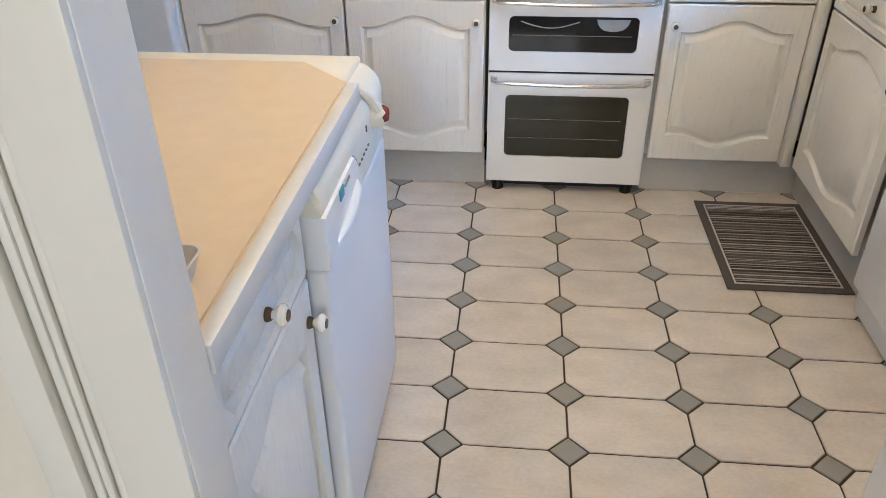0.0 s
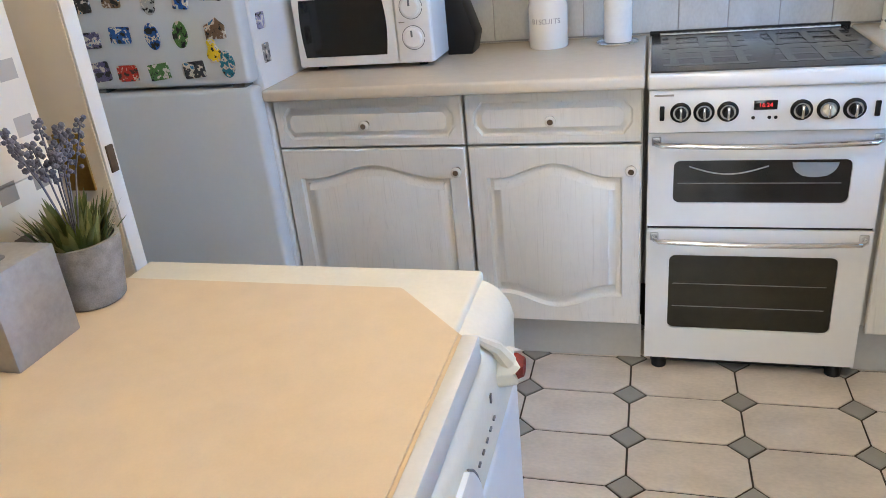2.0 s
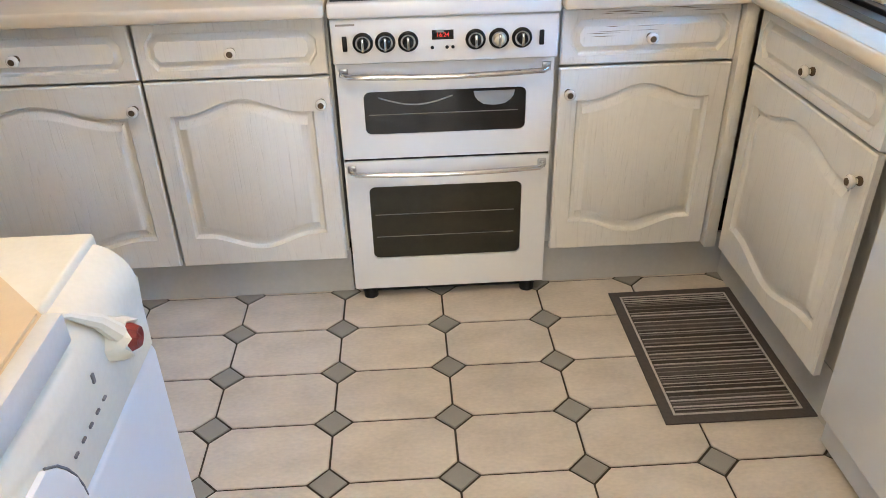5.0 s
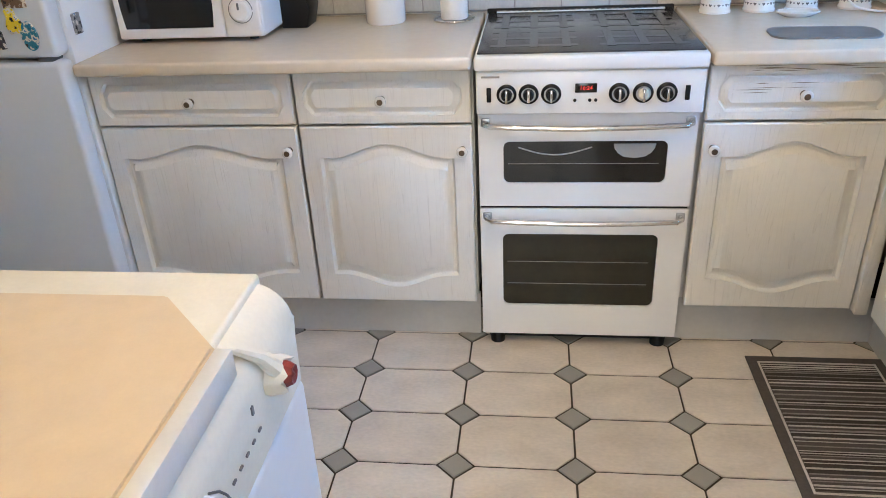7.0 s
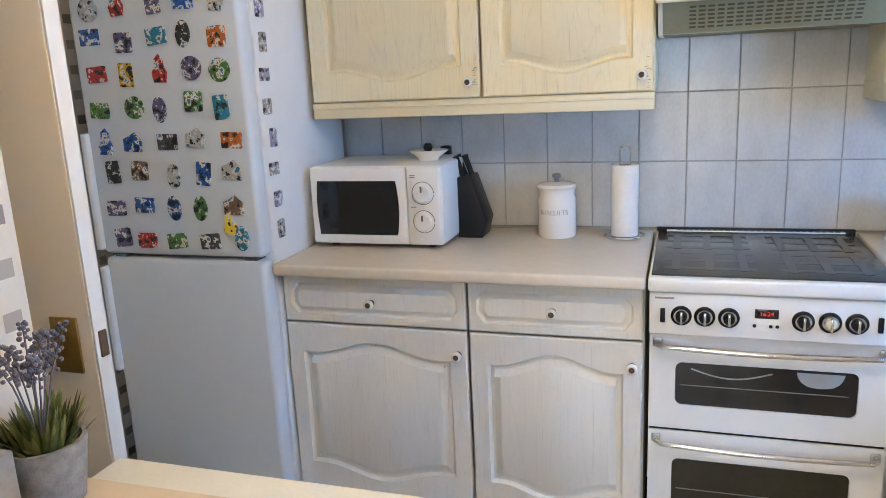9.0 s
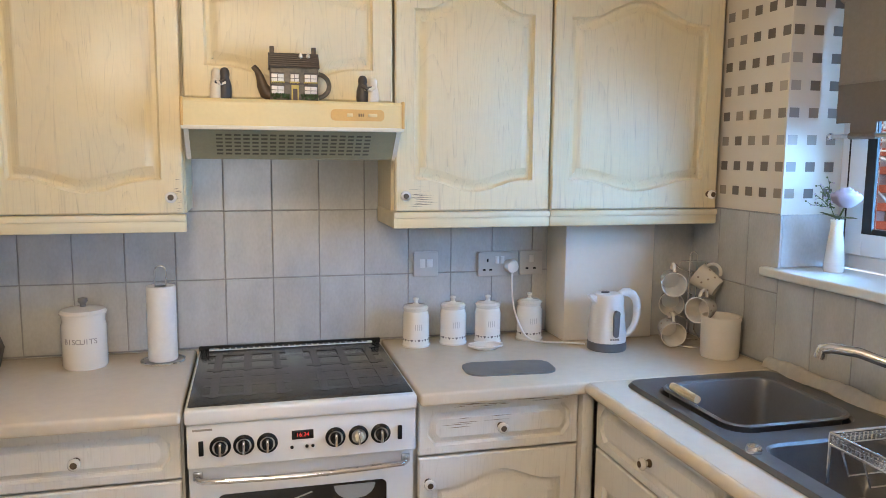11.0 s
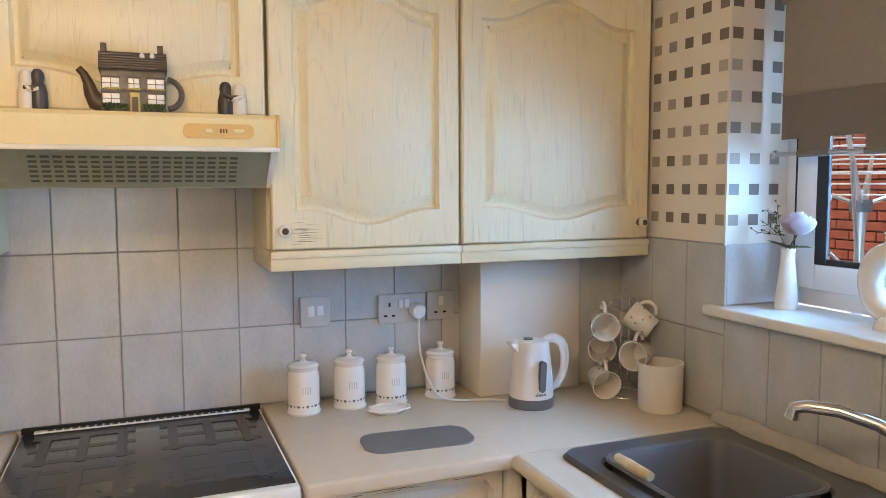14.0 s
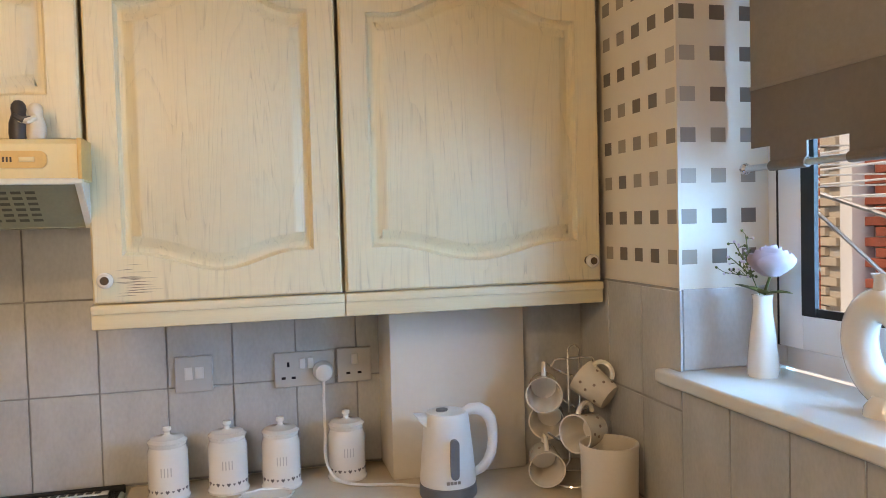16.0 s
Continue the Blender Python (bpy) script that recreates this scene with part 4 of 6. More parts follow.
part("gap", tube(B(), [(-0.1605, y + 0.003, z) for y, z in curve], 0.0016, 6), "grey_plastic", wm)
part("logo_mark", bx(-0.157, -0.1545, -2.118, -2.092, 0.778, 0.797), "logo_teal", wm)
part("lettering", many([(-0.157, -0.1548, -2.080 + 0.010 * k, -2.074 + 0.010 * k, 0.785, 0.790) for k in range(4)]), "lettering", wm)
for k in range(5):
    part("mark", bx(-0.1645, -0.1620, -1.93 + 0.022 * k, -1.922 + 0.022 * k, 0.752, 0.755), "grey_plastic", wm)
part("slot_mark", bx(-0.1645, -0.1620, -1.85, -1.845, 0.785, 0.797), "grey_plastic", wm)
nub = base_at("broken_dial", (-0.15, -1.775, 0.78), "broken cream dial stub with exposed red plastic on the washing machine", "dial")
br = B()
rr = random.Random(3)
cq = Matrix.Translation((-0.168, -1.775, 0.790)) @ Matrix.Rotation(radians(90), 4, "Y")
prev = None
for r, h in ((0.028, 0.0), (0.026, 0.014), (0.021, 0.026), (0.017, 0.024), (0.015, 0.010)):
    rg = [br.verts.new(cq @ Vector((r * math.cos(t) * rr.uniform(0.85, 1.15), r * math.sin(t) * rr.uniform(0.85, 1.15), h + (rr.uniform(-0.007, 0.008) if h > 0.02 else 0)))) for t in [2 * math.pi * k / 11 for k in range(11)]]
    if prev:
        for k in range(11):
            br.faces.new((prev[k], prev[(k + 1) % 11], rg[(k + 1) % 11], rg[k]))
    prev = rg
part("collar", br, "aged_plastic", nub, "cracked cream collar")
part("core", lathe(B(), [(0.017, 0), (0.018, 0.012), (0.013, 0.022), (0.006, 0.018), (0, 0.024)], Matrix.Translation((-0.154, -1.775, 0.792)) @ Matrix.Rotation(radians(90), 4, "Y"), 9), "red_broken", nub, "broken red plastic core")
part("stem", tube(B(), [(-0.195, -1.845, 0.872), (-0.180, -1.825, 0.862), (-0.163, -1.800, 0.835), (-0.152, -1.785, 0.806)], [0.003, 0.005, 0.009, 0.012], 8), "aged_plastic", nub)

# ---- white appliance beside the sink unit ----
dw = base_at("dishwasher", (1.4, -1.57, 0.0), "white dishwasher under the worktop beside the sink unit", "dishwasher")
part("body", bx(1.135, 1.66, -1.868, -1.272, 0.02, 0.770, 0.006), "white_machine", dw)
part("door", bx(1.108, 1.134, -1.866, -1.276, 0.11, 0.735, 0.010, 3), "white_machine", dw)
part("control_panel", bx(1.102, 1.134, -1.866, -1.276, 0.742, 0.872, 0.008, 3), "white_enamel", dw)
part("kick_panel", bx(1.16, 1.175, -1.862, -1.28, 0.0, 0.105), "white_machine", dw)
solo("end_panel", bx(1.12, 1.69, -1.895, -1.874, 0.0, 0.876), "paint_daylit", "white end panel closing the sink run", "cabinet")


# ---- things on the worktop, left of the cooker ----
mw = base_at("microwave", (-0.87, -0.22, WT), "white microwave oven with a dark door and two dials", "microwave")
MX0, MX1, MY0, MY1, MZ0, MZ1 = -1.052, -0.612, -0.385, -0.055, WT + 0.012, WT + 0.262
part("case", bx(MX0, MX1, MY0 + 0.016, MY1, MZ0, MZ1, 0.008, 3), "white_enamel", mw)
for fx in (MX0 + 0.05, MX1 - 0.05):
    for fy in (MY0 + 0.06, MY1 - 0.05):
        part("foot", lathe(B(), [(0, 0), (0.014, 0), (0.014, 0.013), (0, 0.013)], pose(fx, fy, WT), 12), "dark_rubber", mw)
md = part("door", bx(MX0 + 0.002, MX1 - 0.112, MY0, MY0 + 0.018, MZ0 + 0.003, MZ1 - 0.003, 0.006, 3), "white_plastic", mw)
bow = []
for k in range(9):
    t = k / 8
    bow.append((MX0 + 0.028 - 0.006 * math.sin(math.pi * t), MZ1 - 0.045 - 0.172 * t))
bow += [(MX1 - 0.145 + 0.008 * math.sin(math.pi * k / 8), MZ0 + 0.033 + 0.172 * k / 8) for k in range(9)]
part("window", prism(B(), bow, MY0 - 0.0015, MY0 + 0.002), "black_glass", md)
mp_ = part("control_panel", bx(MX1 - 0.109, MX1 - 0.002, MY0, MY0 + 0.018, MZ0 + 0.003, MZ1 - 0.003, 0.006, 3), "white_plastic", mw)
for z in (MZ1 - 0.083, MZ1 - 0.172):
    m = pose(MX1 - 0.056, MY0, z, 90)
    dl = part("dial", lathe(B(), [(0.035, 0), (0.035, 0.002), (0.028, 0.004), (0.027, 0.016), (0.024, 0.019), (0, 0.019)], m, 28), "white_plastic", mw)
    part("ring", tube(B(), arc((MX1 - 0.056, MY0 - 0.002, z), 0.035, 0, 350, (1, 0, 0), (0, 0, 1), 28), 0.0012, 5), "grey_plastic", dl)
    part("pointer", bx(MX1 - 0.059, MX1 - 0.053, MY0 - 0.021, MY0 - 0.017, z + 0.004, z + 0.023, 0.001), "grey_plastic", dl)
part("marks", many([(MX1 - 0.098, MX1 - 0.080, MY0 - 0.0008, MY0, z, z + 0.003) for z in (MZ1 - 0.036, MZ1 - 0.030, MZ1 - 0.128)]), "lettering", mp_)
ds = base_at("serving_dish", (-0.70, -0.22, MZ1), "small white oval dish with a dark-knobbed lid on the microwave", "dish")
part("bowl", lathe(B(), [(0, 0), (0.030, 0), (0.034, 0.010), (0.058, 0.028), (0.062, 0.033), (0.056, 0.033), (0.02, 0.022), (0, 0.02)], pose(-0.70, -0.22, MZ1) @ Matrix.Diagonal((1.1, 0.8, 1, 1))), "ceramic", ds)
part("lid_knob", lathe(B(), [(0, 0.02), (0.012, 0.03), (0.016, 0.044), (0.010, 0.054), (0, 0.056)], pose(-0.70, -0.22, MZ1), 18), "black_plastic", ds, "black knob")
kb = base_at("knife_block", (-0.575, -0.14, WT), "black knife block with two knives beside the microwave", "knife block")
part("block", prism(B(), [(-0.615, WT), (-0.535, WT), (-0.520, WT + 0.060), (-0.570, WT + 0.205), (-0.620, WT + 0.200)], -0.20, -0.09, bevel=0.004), "black_plastic", kb)
for kx, ky in ((-0.600, -0.165), (-0.580, -0.125), (-0.606, -0.115)):
    part("handle", tube(B(), [(kx, ky, WT + 0.195), (kx - 0.022, ky - 0.012, WT + 0.268)], [0.009, 0.011], 8), "black_plastic", kb)

bj = base_at("biscuit_jar", (-0.297, -0.135, WT), "cream ceramic biscuit jar with a grey-knobbed lid", "jar")
m = pose(-0.297, -0.135, WT)
part("body", lathe(B(), [(0, 0), (0.058, 0), (0.062, 0.006), (0.062, 0.125), (0.058, 0.140), (0.060, 0.150), (0.060, 0.158), (0.05, 0.158)], m, 36), "ceramic", bj)
lid_ = part("lid", lathe(B(), [(0.064, 0.158), (0.066, 0.164), (0.060, 0.172), (0.02, 0.178), (0, 0.178)], m, 36), "ceramic", bj)
part("knob", lathe(B(), [(0.009, 0.176), (0.008, 0.186), (0.014, 0.194), (0.013, 0.203), (0, 0.206)], m, 18), "grey_plastic", lid_, "grey lid knob")
for k, ch in enumerate("BISCUITS"):
    a = radians(-90 + (k - 3.5) * 11)
    text_part(ch, 0.022, Matrix.Translation((-0.297 + 0.0625 * math.cos(a), -0.135 + 0.0625 * math.sin(a), WT + 0.085)) @ Matrix.Rotation(a + math.pi / 2, 4, "Z") @ Matrix.Rotation(math.pi / 2, 4, "X"), "lettering", bj)

th = base_at("kitchen_roll_holder", (-0.082, -0.13, WT), "white kitchen roll on a chrome wire holder", "kitchen roll")
m = pose(-0.082, -0.13, WT)
part("base_ring", tube(B(), arc((-0.082, -0.13, WT + 0.004), 0.062, 0, 350, (1, 0, 0), (0, 1, 0), 36), 0.0035, 8), "chrome", th)
part("base_disc", lathe(B(), [(0, 0.001), (0.058, 0.001), (0.058, 0.004), (0, 0.005)], m, 32), "steel", th)
part("roll", lathe(B(), [(0.018, 0.008), (0.041, 0.006), (0.042, 0.010), (0.042, 0.228), (0.040, 0.231), (0.018, 0.230)], m, 36), "paper", th, "white paper roll")
part("loop", tube(B(), [(-0.098, -0.13, WT + 0.20), (-0.098, -0.13, WT + 0.275)] + arc((-0.082, -0.13, WT + 0.275), 0.016, 180, 0, (1, 0, 0), (0, 0, 1), 10) + [(-0.066, -0.13, WT + 0.20)], 0.0028, 8), "chrome", th)


# ---- storage jars, kettle, mug tree ----
def canister(x, y):
    ob = base_at("storage_jar", (x, y, WT), "white ceramic storage jar with a lid and a band of hearts", "jar", "storage jars")
    m = pose(x, y, WT) @ Matrix.Diagonal((1.0, 1.0, 1.07, 1))
    part("body", lathe(B(), [(0, 0), (0.046, 0), (0.047, 0.005), (0.0435, 0.010), (0.0435, 0.098), (0.039, 0.110), (0.041, 0.114), (0.041, 0.117), (0.03, 0.117)], m, 32), "ceramic", ob)
    ld = part("lid", lathe(B(), [(0.042, 0.1175), (0.043, 0.121), (0.036, 0.127), (0.012, 0.130), (0.007, 0.133), (0.006, 0.138), (0.010, 0.143), (0.009, 0.149), (0, 0.151)], m, 32), "ceramic", ob)
    for k in range(15):
        a = radians(-200 + k * 16)
        s = 0.0045 if k % 2 else 0.0028
        heart = [(0, -s), (s, s * 0.3), (s * 0.55, s), (0, s * 0.5), (-s * 0.55, s), (-s, s * 0.3)]
        q = Matrix.Translation((x + 0.0437 * math.cos(a), y + 0.0437 * math.sin(a), WT + 0.024)) @ Matrix.Rotation(a + math.pi / 2, 4, "Z")
        part("heart", prism(B(), heart, -0.0004, 0.001, q), "heart_grey", ob)
    bars = B()
    for k in range(4):
        a = radians(-90 + (k - 1.5) * 9)
        q = Matrix.Translation((x + 0.0437 * math.cos(a), y + 0.0437 * math.sin(a), WT + 0.068)) @ Matrix.Rotation(a + math.pi / 2, 4, "Z")
        prism(bars, [(-0.0012, -0.010), (0.0012, -0.010), (0.0012, 0.010), (-0.0012, 0.010)], -0.0003, 0.001, q)
    part("lettering", bars, "faint_print", ob)
    return ob


for cx, cy in ((0.704, -0.108), (0.833, -0.100), (0.952, -0.110), (1.106, -0.098)):
    canister(cx, cy)

sr = base_at("spoon_rest", (0.915, -0.205, WT), "white scalloped ceramic spoon rest beside the jars", "spoon rest")
part("dish", lathe(B(), [(0, 0), (0.032, 0), (0.046, 0.008), (0.052, 0.014), (0.049, 0.014), (0.03, 0.006), (0, 0.005)], pose(0.915, -0.205, WT) @ Matrix.Diagonal((1.15, 0.75, 1, 1)), 24), "ceramic", sr)
part("rim", tube(B(), [(0.915 + 1.15 * 0.050 * (1 + 0.05 * math.sin(8 * t)) * math.cos(t), -0.205 + 0.75 * 0.050 * (1 + 0.05 * math.sin(8 * t)) * math.sin(t), WT + 0.014) for t in [2 * math.pi * k / 48 for k in range(48)]], 0.003, 6, True), "ceramic", sr)
bd = B()
prism(bd, rounded(-0.135, 0.135, -0.068, 0.068, 0.045, 8), 0.0, 0.005, pose(0.912, -0.440, WT + 0.005, -90, 0, -4))
solo("chopping_board", bd, "slate", "grey rounded glass chopping board lying on the worktop", "chopping board")


def wall_switch(x0, x1, z0, z1, label):
    ob = base_at("wall_socket", ((x0 + x1) / 2, -0.008, z0), label, "socket", "wall sockets")
    part("plate", bx(x0, x1, -0.0165, -0.0065, z0, z1, 0.003, 3), "switch_plate", ob)
    return ob


s1 = wall_switch(0.716, 0.802, 1.128, 1.214, "cream fused switch plate on the tiles")
part("rocker", bx(0.762, 0.782, -0.0195, -0.016, 1.160, 1.188, 0.0015), "white_plastic", s1)
part("fuse_holder", bx(0.738, 0.756, -0.0180, -0.016, 1.158, 1.188, 0.0015), "white_plastic", s1)
s2 = wall_switch(0.945, 1.091, 1.122, 1.208, "cream double socket with a plug on the tiles")
for rx in (1.006, 1.026):
    part("rocker", bx(rx, rx + 0.014, -0.0195, -0.016, 1.166, 1.192, 0.0015), "white_plastic", s2)
for dx, dz, w, h in ((0, 0.030, 0.006, 0.012), (-0.014, 0, 0.010, 0.006), (0.010, 0, 0.010, 0.006)):
    part("pin_hole", bx(0.976 + dx, 0.976 + dx + w, -0.0172, -0.016, 1.142 + dz, 1.142 + dz + h), "black_plastic", s2)
s3 = wall_switch(1.097, 1.183, 1.124, 1.210, "cream single socket on the tiles")
part("rocker", bx(1.133, 1.149, -0.0195, -0.016, 1.168, 1.194, 0.0015), "white_plastic", s3)
for dx, dz in ((-0.016, 0), (0.012, 0)):
    part("pin_hole", bx(1.136 + dx, 1.146 + dx, -0.0172, -0.016, 1.144 + dz, 1.150 + dz), "black_plastic", s3)
sm = wall_switch(-0.745, -0.655, 1.150, 1.236, "cream socket with a black plug behind the microwave")
part("plug", bx(-0.715, -0.680, -0.050, -0.0165, 1.165, 1.205, 0.006), "black_plastic", sm)
pl = base_at("plug", (1.065, -0.03, 1.13), "white round plug with its cable to the kettle", "plug")
part("plug_body", lathe(B(), [(0.024, 0), (0.025, 0.014), (0.020, 0.032), (0.008, 0.038), (0, 0.038)], pose(1.062, -0.0166, 1.158, 90), 22), "white_plastic", pl)
wire = [(1.062, -0.04, 1.140), (1.060, -0.045, 1.08), (1.058, -0.075, 1.02), (1.052, -0.150, 0.975), (1.075, -0.175, 0.935), (1.13, -0.185, WT + 0.006), (1.20, -0.200, WT + 0.004), (1.26, -0.235, WT + 0.004)]
fine_w = []
for k in range(len(wire) - 1):
    p0, p1, p2, p3 = (Vector(wire[max(0, min(len(wire) - 1, k + d))]) for d in (-1, 0, 1, 2))
    for q in range(6):
        t = q / 6
        fine_w.append(0.5 * ((2 * p1) + (p2 - p0) * t + (2 * p0 - 5 * p1 + 4 * p2 - p3) * t * t + (3 * p1 - p0 - 3 * p2 + p3) * t ** 3))
part("cable", tube(B(), fine_w, 0.0034, 8), "white_plastic", pl)

kt = base_at("kettle", (1.306, -0.285, WT), "white plastic electric kettle with a grey base and water gauge", "kettle")
m = pose(1.306, -0.285, WT)
part("base", lathe(B(), [(0, 0), (0.062, 0), (0.064, 0.005), (0.063, 0.026), (0.060, 0.028)], m, 36), "grey_plastic", kt, "dark grey base")
part("jug", lathe(B(), [(0.061, 0.028), (0.062, 0.034), (0.058, 0.085), (0.050, 0.165), (0.048, 0.178), (0.044, 0.184), (0, 0.188)], m, 40), "white_plastic", kt)
part("spout", prism(B(), [(-0.046, 0.150), (-0.046, 0.180), (-0.072, 0.183), (-0.066, 0.172)], -0.016, 0.016, m, 0.003), "white_plastic", kt)
hnd = [(0.040, 0, 0.178), (0.056, 0, 0.185), (0.074, 0, 0.184), (0.090, 0, 0.175), (0.101, 0, 0.158), (0.106, 0, 0.135), (0.106, 0, 0.110), (0.102, 0, 0.086), (0.093, 0, 0.065), (0.079, 0, 0.050), (0.058, 0, 0.040)]
part("handle", tube(B(), [m @ Vector(p) for p in hnd], [0.011, 0.013, 0.0135, 0.0135, 0.013, 0.012, 0.0115, 0.011, 0.011, 0.0105, 0.009], 12), "white_plastic", kt)
part("lid_button", lathe(B(), [(0.014, 0), (0.013, 0.005), (0, 0.006)], pose(1.296, -0.285, WT + 0.185), 14), "grey_plastic", kt)
part("gauge", prism(B(), rounded(-0.009, 0.009, 0.055, 0.142, 0.009, 5), -0.0625, -0.050, m @ Matrix.Rotation(radians(4), 4, "X")), "grey_plastic", kt, "dark water gauge")
part("lettering", many([(1.288 + 0.008 * k, 1.294 + 0.008 * k, -0.3475, -0.340, WT + 0.040, WT + 0.046) for k in range(4)]), "lettering", kt)

mt = base_at("mug_tree", (1.605, -0.300, WT), "chrome wire mug tree holding patterned mugs", "mug tree")
part("base", tube(B(), arc((1.605, -0.300, WT + 0.004), 0.058, 0, 352, (1, 0, 0), (0, 1, 0), 30), 0.003, 7), "chrome", mt)
for dx in (-0.014, 0.014):
    part("upright", tube(B(), [(1.605 + dx * 3, -0.300, WT + 0.004), (1.605 + dx, -0.300, WT + 0.05), (1.605 + dx, -0.300, WT + 0.300)], 0.0026, 7), "chrome", mt)
part("top_bar", tube(B(), arc((1.605, -0.300, WT + 0.300), 0.014, 180, 0, (1, 0, 0), (0, 0, 1), 8), 0.0026, 7), "chrome", mt)
part("rack_bar", tube(B(), [(1.548, -0.300, WT + 0.268), (1.560, -0.300, WT + 0.284), (1.650, -0.300, WT + 0.284), (1.662, -0.300, WT + 0.268)], 0.0024, 7), "chrome", mt)
arms = ((-0.062, 0.010, 0.262), (0.052, 0.010, 0.262), (-0.066, 0.0, 0.105), (0.010, -0.062, 0.178), (-0.030, 0.045, 0.190))
for ax, ay, az in arms:
    part("arm", tube(B(), [(1.605, -0.300, WT + az - 0.02), (1.605 + ax * 0.7, -0.300 + ay * 0.7, WT + az - 0.004), (1.605 + ax, -0.300 + ay, WT + az + 0.012)], 0.0024, 7), "chrome", mt)


def mug(middle, mouth, label):
    """A mug that hangs by its handle, its mouth turned the way given."""
    ob = base_at("mug", (0, 0, 0), label, "mug", "hanging mugs")
    part("cup", lathe(B(), [(0, 0), (0.030, 0), (0.033, 0.006), (0.040, 0.070), (0.042, 0.082), (0.039, 0.082), (0.036, 0.070), (0.029, 0.010), (0, 0.008)], None, 28), "ceramic", ob)
    part("handle", tube(B(), arc((0.036, 0, 0.044), 0.026, -80, 80, (1, 0, 0), (0, 0, 1), 10), 0.0055, 8), "ceramic", ob)
    for k in range(16):
        a, z = k * 2.4, 0.014 + 0.058 * ((k * 7) % 16) / 16
        r = 0.0335 + 0.0066 * (z / 0.07)
        q = Matrix.Rotation(a, 4, "Z") @ Matrix.Translation((r, 0, z)) @ Matrix.Rotation(math.pi / 2, 4, "Y")
        part("dot", lathe(B(), [(0.0034, -0.001), (0.0034, 0.0007), (0, 0.0009)], q, 8), "pattern_dot", ob)
    d = Vector(mouth).normalized()
    side = Vector((0, 0, 1)).cross(d).normalized()
    up = d.cross(side)
    rot_ = Matrix((up, side, d)).transposed()
    rot_.col[1] = d.cross(up)
    ob.matrix_world = Matrix.Translation(Vector(middle) - d * 0.041) @ rot_.to_4x4()
    return ob


mug((1.536, -0.288, 1.128), (-0.35, -0.9, -0.08), "white dotted mug hanging mouth outwards on the mug tree")
mug((1.652, -0.312, 1.132), (-0.45, 0.55, 0.45), "white dotted mug hanging with its base outwards")
mug((1.530, -0.300, 0.966), (-0.25, -0.95, -0.12), "white mug hanging low on the mug tree")
mug((1.596, -0.378, 1.052), (-0.85, -0.5, 0.05), "white dotted mug hanging sideways on the mug tree")
mug((1.566, -0.236, 1.050), (-0.45, -0.85, 0.0), "white dotted mug hanging behind the others on the mug tree")
uj = base_at("utensil_pot", (1.614, -0.452, WT), "plain cream ceramic pot standing by the sink", "pot")
part("pot", lathe(B(), [(0, 0), (0.056, 0), (0.059, 0.005), (0.060, 0.112), (0.062, 0.127), (0.061, 0.131), (0.056, 0.130), (0.054, 0.02), (0, 0.015)], pose(1.614, -0.452, WT), 36), "cream_ceramic", uj)

# ---- sink ----
sk = base_at("sink", (1.41, -1.15, WT), "dark grey one and a half bowl inset sink", "sink")
SX0, SX1, SY0, SY1 = 1.172, 1.652, -1.62, -0.645


def ring_xy(x0, x1, y0, y1, r, n=6):
    return rounded(x0, x1, y0, y1, r, n)


def basin(bm, outline, depth, z):
    prev = None
    n = len(outline)
    for d, dz in ((0.0, 0.0), (0.006, -0.006), (0.010, -0.03), (0.028, -depth + 0.02), (0.05, -depth)):
        ring_ = [bm.verts.new((x, y, z + dz)) for x, y in (shrink(outline, d) if d else outline)]
        if prev:
            for k in range(n):
                bm.faces.new((prev[k], prev[(k + 1) % n], ring_[(k + 1) % n], ring_[k]))
        else:
            first = ring_
        prev = ring_
    bm.faces.new(prev)
    return first


sb = B()
out_ = ring_xy(SX0, SX1, SY0, SY1, 0.05)
v0 = [sb.verts.new((x, y, WT + 0.0005)) for x, y in out_]
v1 = [sb.verts.new((x, y, WT + 0.010)) for x, y in shrink(out_, 0.010)]
for k in range(len(out_)):
    sb.faces.new((v0[k], v0[(k + 1) % len(out_)], v1[(k + 1) % len(out_)], v1[k]))
rims = [basin(sb, ring_xy(1.215, 1.575, -1.085, -0.725, 0.06), 0.16, WT + 0.010), basin(sb, ring_xy(1.225, 1.52, -1.46, -1.15, 0.05), 0.12, WT + 0.010)]
es = [sb.edges.get((p[k], p[(k + 1) % len(p)])) for p in [v1] + rims for k in range(len(p))]
bmesh.ops.triangle_fill(sb, use_beauty=True, edges=es)
part("basin", sb, "sink_grey", sk)
part("plug_knob", lathe(B(), [(0.017, 0), (0.018, 0.008), (0.015, 0.014), (0.006, 0.016), (0, 0.016)], pose(1.197, -1.180, WT + 0.010), 22), "chrome", sk, "chrome plug knob")
wb = base_at("washing_up_bowl", (1.395, -0.905, WT - 0.14), "dark grey plastic washing-up bowl sitting in the sink", "bowl")
bw = B()
prev = None
ol = ring_xy(1.222, 1.568, -1.078, -0.735, 0.06)
for d, z in ((0.035, -0.145), (0.014, 0.012), (0.002, 0.016), (0.0, 0.020), (0.006, 0.024), (0.014, 0.020), (0.020, 0.008), (0.042, -0.138)):
    rg = [bw.verts.new((x, y, WT + z)) for x, y in (shrink(ol, d) if d else ol)]
    if prev:
        for k in range(len(ol)):
            bw.faces.new((prev[k], prev[(k + 1) % len(ol)], rg[(k + 1) % len(ol)], rg[k]))
    prev = rg
bw.faces.new(prev)
part("bowl", bw, "bowl_grey", wb)
